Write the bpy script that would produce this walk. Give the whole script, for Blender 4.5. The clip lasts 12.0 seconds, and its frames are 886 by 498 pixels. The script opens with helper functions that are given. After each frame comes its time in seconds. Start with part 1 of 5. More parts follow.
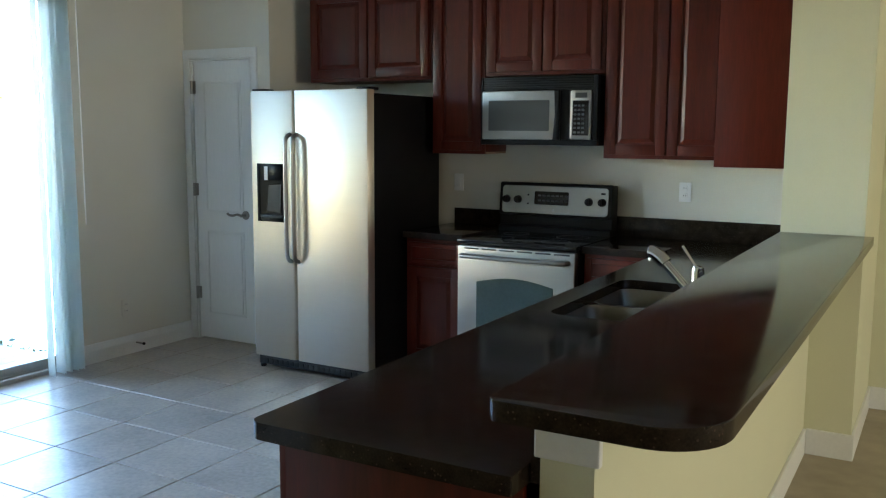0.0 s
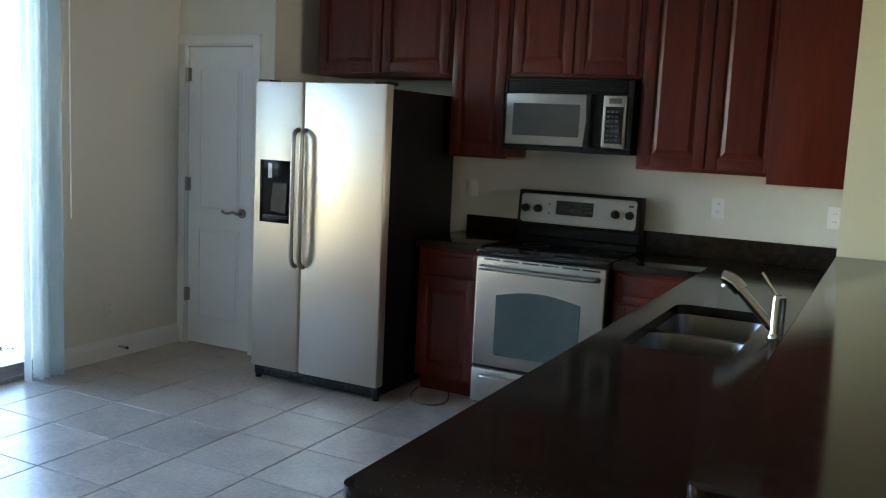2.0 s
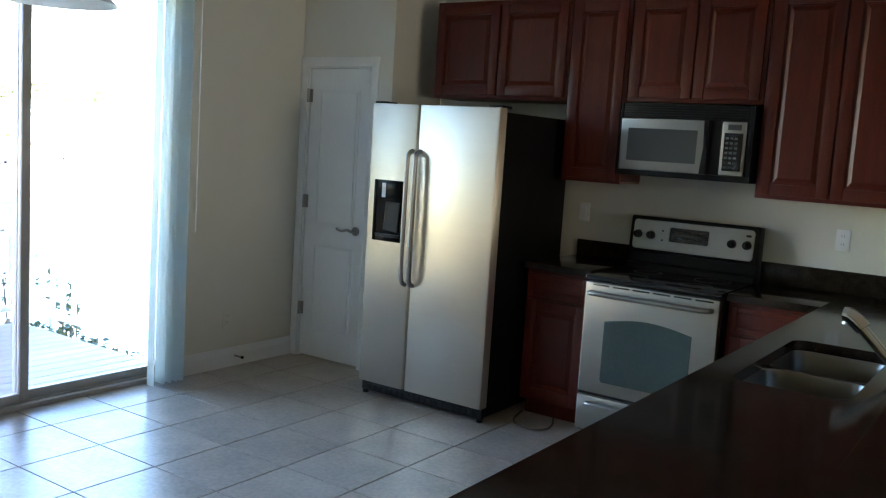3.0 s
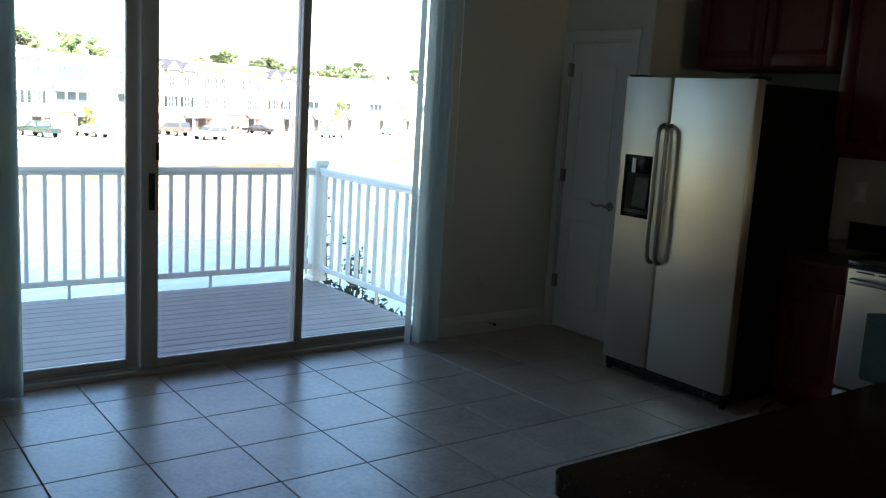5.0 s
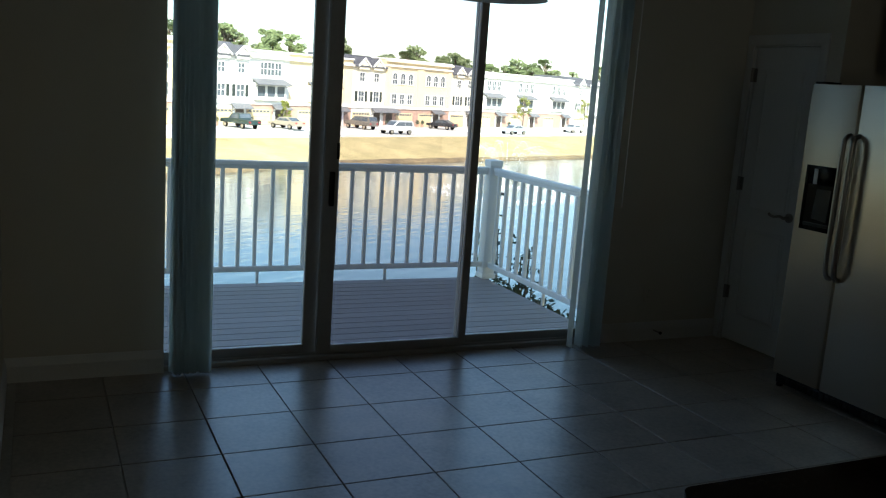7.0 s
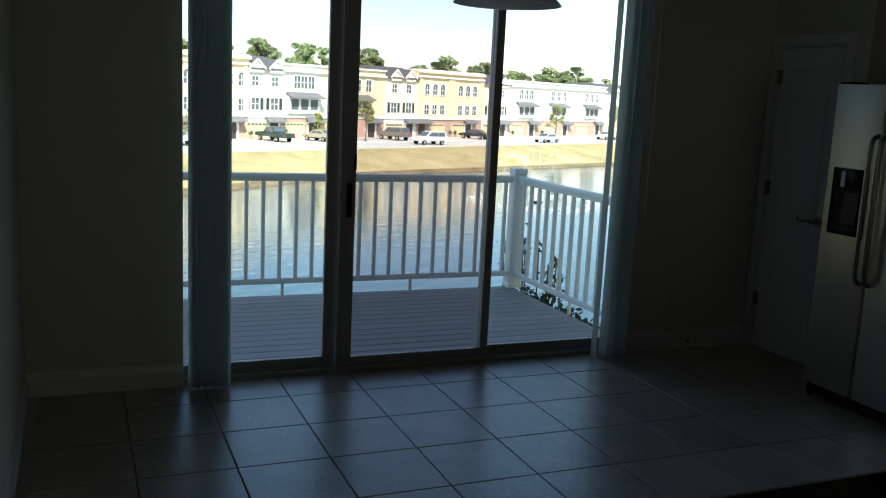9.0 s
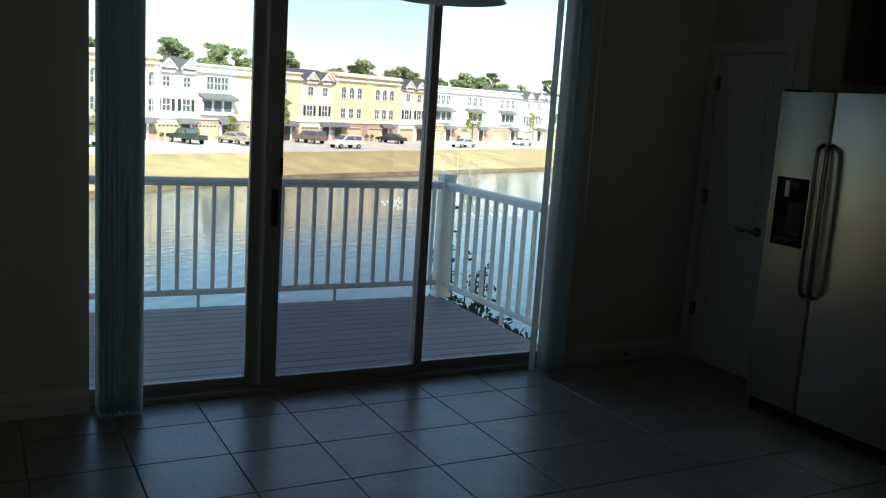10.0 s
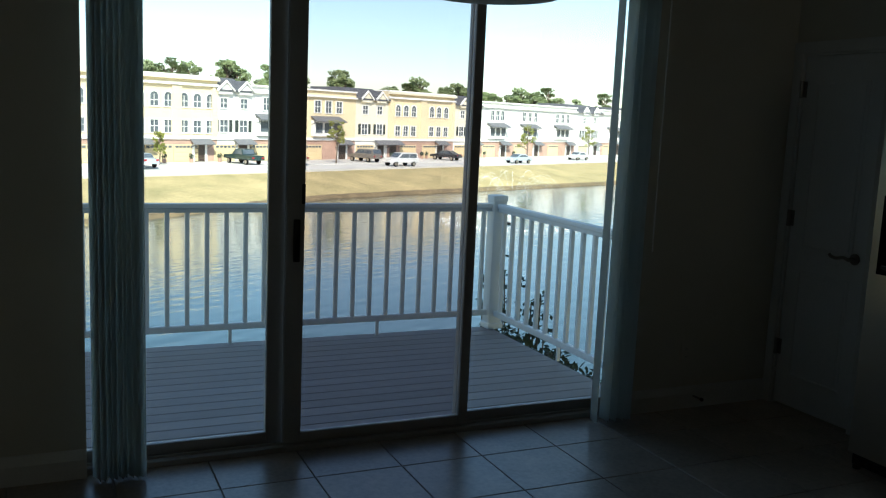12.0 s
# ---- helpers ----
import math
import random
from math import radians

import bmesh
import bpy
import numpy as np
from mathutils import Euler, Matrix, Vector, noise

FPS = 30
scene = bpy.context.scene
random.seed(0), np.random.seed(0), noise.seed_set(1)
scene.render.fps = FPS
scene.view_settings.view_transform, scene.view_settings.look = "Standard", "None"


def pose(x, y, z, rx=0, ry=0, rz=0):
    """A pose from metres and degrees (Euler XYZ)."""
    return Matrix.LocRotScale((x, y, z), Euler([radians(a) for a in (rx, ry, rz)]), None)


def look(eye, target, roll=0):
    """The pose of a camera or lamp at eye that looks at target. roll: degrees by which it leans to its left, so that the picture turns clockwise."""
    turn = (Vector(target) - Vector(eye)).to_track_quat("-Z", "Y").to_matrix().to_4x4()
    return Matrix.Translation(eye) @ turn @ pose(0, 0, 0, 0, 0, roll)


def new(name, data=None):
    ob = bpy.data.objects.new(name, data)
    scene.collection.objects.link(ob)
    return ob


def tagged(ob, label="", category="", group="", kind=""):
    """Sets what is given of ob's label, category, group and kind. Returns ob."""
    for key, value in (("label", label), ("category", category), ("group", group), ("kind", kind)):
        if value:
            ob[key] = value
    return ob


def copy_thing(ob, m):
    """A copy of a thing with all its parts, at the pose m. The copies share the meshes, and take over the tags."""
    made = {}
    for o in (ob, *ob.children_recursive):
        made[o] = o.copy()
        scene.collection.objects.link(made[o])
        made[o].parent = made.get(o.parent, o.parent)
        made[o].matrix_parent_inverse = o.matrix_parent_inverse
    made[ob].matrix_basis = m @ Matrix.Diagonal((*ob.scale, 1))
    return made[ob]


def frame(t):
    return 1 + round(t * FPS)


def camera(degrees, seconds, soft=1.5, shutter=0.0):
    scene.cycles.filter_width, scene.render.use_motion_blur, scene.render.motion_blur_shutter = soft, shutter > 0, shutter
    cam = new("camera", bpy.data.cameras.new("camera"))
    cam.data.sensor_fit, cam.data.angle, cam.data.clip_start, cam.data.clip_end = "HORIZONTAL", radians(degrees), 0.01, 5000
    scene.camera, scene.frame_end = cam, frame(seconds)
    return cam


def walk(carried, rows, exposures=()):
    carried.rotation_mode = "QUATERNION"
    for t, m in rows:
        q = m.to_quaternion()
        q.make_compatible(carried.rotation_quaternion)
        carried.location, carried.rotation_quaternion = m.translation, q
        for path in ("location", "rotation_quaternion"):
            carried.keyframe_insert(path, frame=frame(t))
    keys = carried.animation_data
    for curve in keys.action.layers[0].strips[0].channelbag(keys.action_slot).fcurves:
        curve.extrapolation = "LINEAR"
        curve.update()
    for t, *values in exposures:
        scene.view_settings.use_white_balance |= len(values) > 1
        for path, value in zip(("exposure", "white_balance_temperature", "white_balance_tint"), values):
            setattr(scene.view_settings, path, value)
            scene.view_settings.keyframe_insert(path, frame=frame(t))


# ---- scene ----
cam = camera(53.0, 12.0, soft=1.2)
PATH = [
    (0, (4.912, -4.795, 1.558), (3.931, -3.073, 1.294), 0.3),
    (0.5, (4.788, -4.735, 1.563), (3.811, -3.04, 1.27), 1.1),
    (1, (4.659, -4.665, 1.57), (3.741, -2.905, 1.322), 1.5),
    (1.5, (4.519, -4.642, 1.579), (3.629, -2.877, 1.277), 1.9),
    (2, (4.443, -4.645, 1.561), (3.543, -2.879, 1.298), 2.7),
    (2.5, (4.436, -4.627, 1.588), (3.438, -2.912, 1.344), 3.5),
    (3, (4.463, -4.646, 1.575), (3.343, -3.006, 1.343), 3.7),
    (3.5, (4.5, -4.61, 1.583), (3.255, -3.1, 1.299), 3.7),
    (5.5, (4.779, -4.458, 1.595), (3.129, -3.376, 1.271), 3.3),
    (6, (4.785, -4.465, 1.602), (3.093, -3.452, 1.267), 3.2),
    (6.5, (4.798, -4.459, 1.614), (3.066, -3.523, 1.262), 3.5),
    (7, (4.835, -4.458, 1.642), (3.052, -3.627, 1.282), 4.0),
    (9, (4.83, -4.354, 1.639), (3.012, -3.595, 1.296), 2.8),
    (9.5, (4.661, -4.332, 1.607), (2.934, -3.385, 1.261), 4.3),
    (10, (4.506, -4.319, 1.619), (2.765, -3.389, 1.296), 3.7),
    (10.5, (4.379, -4.315, 1.611), (2.644, -3.371, 1.299), 2.8),
    (11, (4.26, -4.207, 1.617), (2.499, -3.313, 1.303), 2.5),
    (11.5, (4.126, -4.067, 1.624), (2.329, -3.235, 1.344), 3.1),
    (12, (3.964, -3.983, 1.616), (2.162, -3.166, 1.322), 2.5),
]
walk(cam, [(t, look(eye, goal, lean)) for t, eye, goal, lean in PATH],
     exposures=[(0, 5.58, 6100, 8), (2.0, 5.45, 6200, 12), (3.0, 5.25, 6200, 11), (3.5, 4.9, 6200, 9), (5.5, 2.6, 6300, 6), (6.5, 1.95, 6350, 5), (9.0, 1.45, 6350, 3), (10.0, 1.32, 6350, 3), (12.0, 1.24, 6250, 2)])
LIVING_W, LIVING_E = 0.12, 2.4

# ---- light ----
SUN_EL, SUN_AZ = radians(42), radians(102)          # compass angle from +y, clockwise
world = bpy.data.worlds.new("world")
scene.world = world
world.use_nodes = True
wn = world.node_tree.nodes
sky = wn.new("ShaderNodeTexSky")
sky.sky_type, sky.sun_disc = "NISHITA", False
sky.sun_elevation, sky.sun_rotation = SUN_EL, SUN_AZ
sky.air_density, sky.dust_density, sky.ozone_density = 1.0, 0.4, 1.4
wn["Background"].inputs["Strength"].default_value = 0.115
world.node_tree.links.new(sky.outputs[0], wn["Background"].inputs["Color"])
sun = new("sun", bpy.data.lights.new("sun", "SUN"))
sun.data.energy, sun.data.angle, sun.data.color = 5.0, radians(0.6), (1.0, 0.93, 0.81)
toward = Vector((math.sin(SUN_AZ) * math.cos(SUN_EL), math.cos(SUN_AZ) * math.cos(SUN_EL), math.sin(SUN_EL)))
sun.matrix_world = look(toward * 50, (0, 0, 0))


def fill_light(name, eye, target, w, h, watts, colour):
    lamp = new(name, bpy.data.lights.new(name, "AREA"))
    lamp.data.shape, lamp.data.size, lamp.data.size_y = "RECTANGLE", w, h
    lamp.data.energy, lamp.data.color = watts, colour
    lamp.matrix_world = look(eye, target)
    return lamp


# unseen fill lamps before solid walls behind the walk, in place of living room windows
fill_light("window_light_south", (6.2, -8.95, 1.5), (6.2, 0, 1.2), 2.6, 1.8, LIVING_W, (1.0, 0.96, 0.88))
fill_light("window_light_east", (9.95, -2.6, 1.5), (0, -2.6, 1.2), 2.6, 1.8, LIVING_E, (1.0, 0.90, 0.72))

# ---- materials ----
ANISO = 0.0


def rgb(c):
    return (*c, 1.0)


def mat(name, base, rough=0.5, metal=0.0, vary=0.12, scale=6.0, fine=60.0, bump=0.1, dist=0.002, random=0.0, stretch=(1, 1, 1), coat=0.0, spec=0.5, second=None):
    m = bpy.data.materials.new(name)
    m.use_nodes = True
    n, l = m.node_tree.nodes, m.node_tree.links
    p = n["Principled BSDF"]
    p.inputs["Metallic"].default_value = metal
    p.inputs["Coat Weight"].default_value = coat
    p.inputs["Coat Roughness"].default_value = 0.12
    p.inputs["Specular IOR Level"].default_value = spec
    tc, mp = n.new("ShaderNodeTexCoord"), n.new("ShaderNodeMapping")
    mp.inputs["Scale"].default_value = stretch
    l.new(tc.outputs["Object"], mp.inputs["Vector"])
    a, b = n.new("ShaderNodeTexNoise"), n.new("ShaderNodeTexNoise")
    a.inputs["Scale"].default_value, a.inputs["Detail"].default_value = scale, 6
    b.inputs["Scale"].default_value, b.inputs["Detail"].default_value = fine, 4
    add = n.new("ShaderNodeVectorMath")
    oi = n.new("ShaderNodeObjectInfo")
    sc = n.new("ShaderNodeVectorMath")
    sc.operation = "SCALE"
    sc.inputs[0].default_value = (37, 23, 11)
    l.new(oi.outputs["Random"], sc.inputs["Scale"])
    l.new(mp.outputs[0], add.inputs[0])
    l.new(sc.outputs[0], add.inputs[1])
    for t in (a, b):
        l.new(add.outputs[0], t.inputs["Vector"])
    mix = n.new("ShaderNodeMix")
    mix.data_type = "RGBA"
    dark = second or tuple(max(0.0, v * (1 - vary * 1.6)) for v in base)
    light = tuple(min(1.0, v * (1 + vary)) for v in base)
    mix.inputs["A"].default_value, mix.inputs["B"].default_value = rgb(dark), rgb(light)
    s = n.new("ShaderNodeMath")
    s.operation = "MULTIPLY_ADD"
    s.inputs[1].default_value, s.inputs[2].default_value = 0.45, 0.0
    l.new(b.outputs["Fac"], s.inputs[0])
    s2 = n.new("ShaderNodeMath")
    s2.operation = "MULTIPLY_ADD"
    s2.inputs[1].default_value = 0.55
    l.new(a.outputs["Fac"], s2.inputs[0])
    l.new(s.outputs[0], s2.inputs[2])
    rr = n.new("ShaderNodeMapRange")
    rr.inputs["From Min"].default_value, rr.inputs["From Max"].default_value = 0.3, 0.7
    l.new(s2.outputs[0], rr.inputs["Value"])
    l.new(rr.outputs[0], mix.inputs["Factor"])
    col = mix.outputs["Result"]
    if random:
        hs = n.new("ShaderNodeHueSaturation")
        v = n.new("ShaderNodeMapRange")
        v.inputs["To Min"].default_value, v.inputs["To Max"].default_value = 1 - random, 1 + random
        l.new(oi.outputs["Random"], v.inputs["Value"])
        l.new(v.outputs[0], hs.inputs["Value"])
        l.new(col, hs.inputs["Color"])
        col = hs.outputs[0]
    l.new(col, p.inputs["Base Color"])
    ro = n.new("ShaderNodeMapRange")
    ro.inputs["To Min"].default_value, ro.inputs["To Max"].default_value = max(0.02, rough * 0.85), min(1, rough * 1.15)
    l.new(a.outputs["Fac"], ro.inputs["Value"])
    l.new(ro.outputs[0], p.inputs["Roughness"])
    if bump:
        bp = n.new("ShaderNodeBump")
        bp.inputs["Strength"].default_value, bp.inputs["Distance"].default_value = bump, dist
        l.new(b.outputs["Fac"], bp.inputs["Height"])
        l.new(bp.outputs[0], p.inputs["Normal"])
    return m


def glass(name, tint=(1, 1, 1), gloss=1.0):
    m = bpy.data.materials.new(name)
    m.use_nodes = True
    n, l = m.node_tree.nodes, m.node_tree.links
    n.remove(n["Principled BSDF"])
    t, g, x, f = n.new("ShaderNodeBsdfTransparent"), n.new("ShaderNodeBsdfGlossy"), n.new("ShaderNodeMixShader"), n.new("ShaderNodeFresnel")
    t.inputs["Color"].default_value = rgb(tint)
    g.inputs["Roughness"].default_value = 0.02
    f.inputs["IOR"].default_value = 1.35
    l.new(f.outputs[0], x.inputs[0])
    l.new(t.outputs[0], x.inputs[1])
    l.new(g.outputs[0], x.inputs[2])
    l.new(x.outputs[0], n["Material Output"].inputs["Surface"])
    return m


WALL = mat("warm_white_wall_paint", (0.70, 0.67, 0.575), 0.7, vary=0.03, scale=2, fine=220, bump=0.15, dist=0.0015)
YELLOW = mat("pale_yellow_wall_paint", (0.66, 0.65, 0.46), 0.7, vary=0.03, scale=2, fine=220, bump=0.15, dist=0.0015)
CEIL = mat("ceiling_paint", (0.84, 0.83, 0.80), 0.85, vary=0.03, fine=180, bump=0.3, dist=0.003)
TRIM = mat("white_gloss_trim", (0.78, 0.78, 0.75), 0.4, vary=0.04, bump=0.03)
DOOR = mat("white_door_paint", (0.83, 0.84, 0.83), 0.45, vary=0.03, scale=3, fine=90, bump=0.05, stretch=(1, 1, 0.2))
TILE = mat("beige_grey_porcelain_tile", (0.41, 0.343, 0.278), 0.31, vary=0.24, scale=4, fine=45, bump=0.05, random=0.06, spec=0.75)
GROUT = mat("tile_grout", (0.50, 0.46, 0.40), 0.9, vary=0.15, bump=0.3)
CARPET = mat("tan_carpet", (0.42, 0.36, 0.26), 0.95, vary=0.15, scale=8, fine=400, bump=0.8, dist=0.006)
WOOD = mat("cherry_stained_wood", (0.088, 0.0118, 0.005), 0.36, vary=0.20, scale=4, fine=26, bump=0.06, stretch=(6, 6, 0.5), coat=0.03, random=0.06, spec=0.28)
WOODIN = mat("cabinet_underside", (0.30, 0.20, 0.12), 0.7, vary=0.15)
STEEL = mat("brushed_stainless_steel", (0.60, 0.54, 0.45), 0.27, 1.0, vary=0.015, scale=1.5, fine=20, bump=0.0, stretch=(0.4, 0.4, 12))
sn, sl = STEEL.node_tree.nodes, STEEL.node_tree.links
sl.remove(sn["Principled BSDF"].inputs["Roughness"].links[0])
sn["Principled BSDF"].inputs["Roughness"].default_value = 0.40
tan_ = sn.new("ShaderNodeTangent")
tan_.direction_type, tan_.axis = "RADIAL", "Z"
sl.new(tan_.outputs[0], sn["Principled BSDF"].inputs["Tangent"])
sn["Principled BSDF"].inputs["Anisotropic"].default_value = 0.85
sn["Principled BSDF"].inputs["Anisotropic Rotation"].default_value = ANISO
APPL = mat("satin_appliance_steel", (0.31, 0.295, 0.27), 0.34, 1.0, vary=0.02, scale=2, fine=30, bump=0.0, stretch=(0.4, 0.4, 10))
SINKS = mat("satin_sink_steel", (0.24, 0.24, 0.24), 0.3, 1.0, vary=0.05, scale=4, bump=0.0)
STEELD = mat("dark_satin_steel", (0.34, 0.33, 0.32), 0.3, 1.0, vary=0.05, bump=0.0)
CHROME = mat("polished_chrome", (0.56, 0.56, 0.55), 0.1, 1.0, vary=0.03, bump=0.0)
NICKEL = mat("satin_nickel", (0.36, 0.345, 0.325), 0.3, 1.0, vary=0.05, bump=0.0)
BLACK = mat("black_plastic", (0.009, 0.009, 0.010), 0.35, vary=0.2, bump=0.03, spec=0.22)
DISPB = mat("deep_black_gloss_plastic", (0.004, 0.004, 0.0045), 0.22, vary=0.2, bump=0.0, spec=0.06)
BLACKM = mat("black_textured_enamel", (0.008, 0.0075, 0.008), 0.55, vary=0.2, fine=300, bump=0.2, spec=0.15)
GLOSSB = mat("black_ceramic_glass", (0.01, 0.01, 0.011), 0.12, vary=0.2, bump=0.0)
OVENG = mat("oven_window_glass", (0.035, 0.058, 0.052), 0.12, vary=0.15, scale=3, bump=0.0, spec=0.8)
MWG = mat("microwave_window_mesh", (0.06, 0.063, 0.059), 0.3, vary=0.1, fine=600, bump=0.0)
BUTTON = mat("grey_button_print", (0.06, 0.06, 0.057), 0.5, vary=0.1, bump=0.0)
WHITEPL = mat("white_plastic", (0.86, 0.85, 0.82), 0.35, vary=0.03, bump=0.0)
SHADE = mat("frosted_white_glass_shade", (0.82, 0.81, 0.78), 0.35, vary=0.03, bump=0.0)
ALU = mat("bronze_grey_aluminium", (0.44, 0.42, 0.39), 0.45, 0.0, vary=0.06, bump=0.02)
VANE = mat("pale_blue_grey_vinyl_vane", (0.70, 0.72, 0.71), 0.45, vary=0.05, scale=3, fine=120, bump=0.05, stretch=(1, 1, 0.1))
RAIL = mat("white_vinyl_railing", (0.76, 0.78, 0.78), 0.45, vary=0.05, bump=0.03)
DECK = mat("grey_brown_composite_board", (0.25, 0.215, 0.20), 0.6, vary=0.14, scale=3, fine=40, bump=0.2, stretch=(8, 0.6, 8), random=0.08)
vn, vl = VANE.node_tree.nodes, VANE.node_tree.links
vt, vx = vn.new("ShaderNodeBsdfTranslucent"), vn.new("ShaderNodeMixShader")
vt.inputs["Color"].default_value = (0.86, 0.90, 0.88, 1)
vx.inputs[0].default_value = 0.6
vl.new(vn["Principled BSDF"].outputs[0], vx.inputs[1])
vl.new(vt.outputs[0], vx.inputs[2])
vl.new(vx.outputs[0], vn["Material Output"].inputs["Surface"])
hn, hl = SHADE.node_tree.nodes, SHADE.node_tree.links
ht, hx = hn.new("ShaderNodeBsdfTranslucent"), hn.new("ShaderNodeMixShader")
ht.inputs["Color"].default_value = (0.90, 0.90, 0.88, 1)
hx.inputs[0].default_value = 0.5
hl.new(hn["Principled BSDF"].outputs[0], hx.inputs[1])
hl.new(ht.outputs[0], hx.inputs[2])
hl.new(hx.outputs[0], hn["Material Output"].inputs["Surface"])
PANE = glass("clear_window_glass", (0.86, 0.89, 0.90))
SCREEN = glass("screened_window_glass", (0.72, 0.71, 0.73))
CABLE = mat("brown_cable_sheath", (0.10, 0.08, 0.06), 0.6, vary=0.1, bump=0.0)

STONE = mat("dark_brown_quartz", (0.022, 0.015, 0.011), 0.11, vary=0.5, scale=22, fine=200, bump=0.01, spec=0.2)
n_, l_ = STONE.node_tree.nodes, STONE.node_tree.links
vo = n_.new("ShaderNodeTexVoronoi")
vo.inputs["Scale"].default_value = 75
tc_ = n_.new("ShaderNodeTexCoord")
l_.new(tc_.outputs["Object"], vo.inputs["Vector"])
th = n_.new("ShaderNodeMath")
th.operation, th.inputs[1].default_value = "LESS_THAN", 0.17
l_.new(vo.outputs["Distance"], th.inputs[0])
fl = n_.new("ShaderNodeMix")
fl.data_type = "RGBA"
fl.inputs["B"].default_value = rgb((0.055, 0.037, 0.027))
pb = n_["Principled BSDF"]
old = pb.inputs["Base Color"].links[0].from_socket
l_.new(old, fl.inputs["A"])
l_.new(th.outputs[0], fl.inputs["Factor"])
l_.new(fl.outputs["Result"], pb.inputs["Base Color"])

# ---- builders ----


def box(x0, x1, y0, y1, z0, z1, bev=0.0, seg=2, into=None):
    bm = bmesh.new()
    bmesh.ops.create_cube(bm, size=1)
    for v in bm.verts:
        v.co = Vector(((x0 + x1) / 2 + v.co.x * (x1 - x0), (y0 + y1) / 2 + v.co.y * (y1 - y0), (z0 + z1) / 2 + v.co.z * (z1 - z0)))
    if bev:
        bmesh.ops.bevel(bm, geom=bm.edges[:], offset=bev, segments=seg, profile=0.6, affect="EDGES", clamp_overlap=True)
    return merge(into, bm)


def merge(into, bm):
    if into is None:
        return bm
    me = bpy.data.meshes.new("tmp")
    bm.to_mesh(me)
    into.from_mesh(me)
    bpy.data.meshes.remove(me)
    bm.free()
    return into


def cyl(c, r, h, axis="Z", seg=20, r2=None, bev=0.0, into=None):
    """A cylinder or cone centred at c, h long along its axis."""
    bm = bmesh.new()
    bmesh.ops.create_cone(bm, cap_ends=True, segments=seg, radius1=r, radius2=r if r2 is None else r2, depth=h)
    if bev:
        bmesh.ops.bevel(bm, geom=[e for e in bm.edges if len(e.link_faces) == 2 and e.calc_face_angle(0) > 1], offset=bev, segments=2, affect="EDGES")
    turn = {"Z": Matrix(), "X": Matrix.Rotation(math.pi / 2, 4, "Y"), "Y": Matrix.Rotation(math.pi / 2, 4, "X")}[axis]
    bm.transform(Matrix.Translation(c) @ turn)
    return merge(into, bm)


def tube(points, r, seg=10, into=None, flat=1.0):
    """A round bar swept through points."""
    bm = bmesh.new()
    pts = [Vector(p) for p in points]
    rings = []
    up = Vector((0.123, 0.05, 0.99)).normalized()
    for i, p in enumerate(pts):
        d = (pts[min(i + 1, len(pts) - 1)] - pts[max(i - 1, 0)]).normalized()
        u = d.cross(up)
        u = u.normalized() if u.length > 1e-3 else d.cross(Vector((1, 0, 0))).normalized()
        w = d.cross(u).normalized()
        rings.append([bm.verts.new(p + r * (math.cos(a) * u + flat * math.sin(a) * w)) for a in [k * 2 * math.pi / seg for k in range(seg)]])
    for a, b in zip(rings, rings[1:]):
        for k in range(seg):
            bm.faces.new((a[k], a[(k + 1) % seg], b[(k + 1) % seg], b[k]))
    bm.faces.new(rings[0][::-1])
    bm.faces.new(rings[-1])
    bmesh.ops.recalc_face_normals(bm, faces=bm.faces[:])
    return merge(into, bm)


def curve_pts(pts, n=8):
    """A smooth line through points."""
    out = []
    p = [Vector(q) for q in pts]
    p = [2 * p[0] - p[1]] + p + [2 * p[-1] - p[-2]]
    for i in range(1, len(p) - 2):
        for k in range(n):
            t = k / n
            a, b, c, d = p[i - 1], p[i], p[i + 1], p[i + 2]
            out.append(0.5 * ((2 * b) + (c - a) * t + (2 * a - 5 * b + 4 * c - d) * t * t + (3 * b - a - 3 * c + d) * t ** 3))
    return out + [p[-2]]


def prism(outline, lo, hi, axis="Z", bev=0.0, seg=3, into=None):
    """A flat outline of 2D points pushed from lo to hi along an axis."""
    bm = bmesh.new()
    put = {"Z": lambda a, b, c: (a, b, c), "X": lambda a, b, c: (c, a, b), "Y": lambda a, b, c: (a, c, b)}[axis]
    f = bm.faces.new([bm.verts.new(put(a, b, lo)) for a, b in outline])
    got = bmesh.ops.extrude_face_region(bm, geom=[f])
    step = Vector(put(0, 0, hi - lo))
    for v in got["geom"]:
        if isinstance(v, bmesh.types.BMVert):
            v.co += step
    bmesh.ops.recalc_face_normals(bm, faces=bm.faces[:])
    if bev:
        rim = [e for e in bm.edges if abs((e.verts[0].co - e.verts[1].co).dot(step.normalized())) < 1e-6]
        bmesh.ops.bevel(bm, geom=rim, offset=bev, segments=seg, profile=0.6, affect="EDGES", clamp_overlap=True)
    return merge(into, bm)


def lathe(profile, c=(0, 0, 0), seg=40, into=None):
    """A profile of (radius, height) turned round a standing axis."""
    bm = bmesh.new()
    rings = [[bm.verts.new((c[0] + r * math.cos(k * 2 * math.pi / seg), c[1] + r * math.sin(k * 2 * math.pi / seg), c[2] + z)) for k in range(seg)] for r, z in profile]
    for a, b in zip(rings, rings[1:]):
        for k in range(seg):
            bm.faces.new((a[k], a[(k + 1) % seg], b[(k + 1) % seg], b[k]))
    bmesh.ops.recalc_face_normals(bm, faces=bm.faces[:])
    return merge(into, bm)


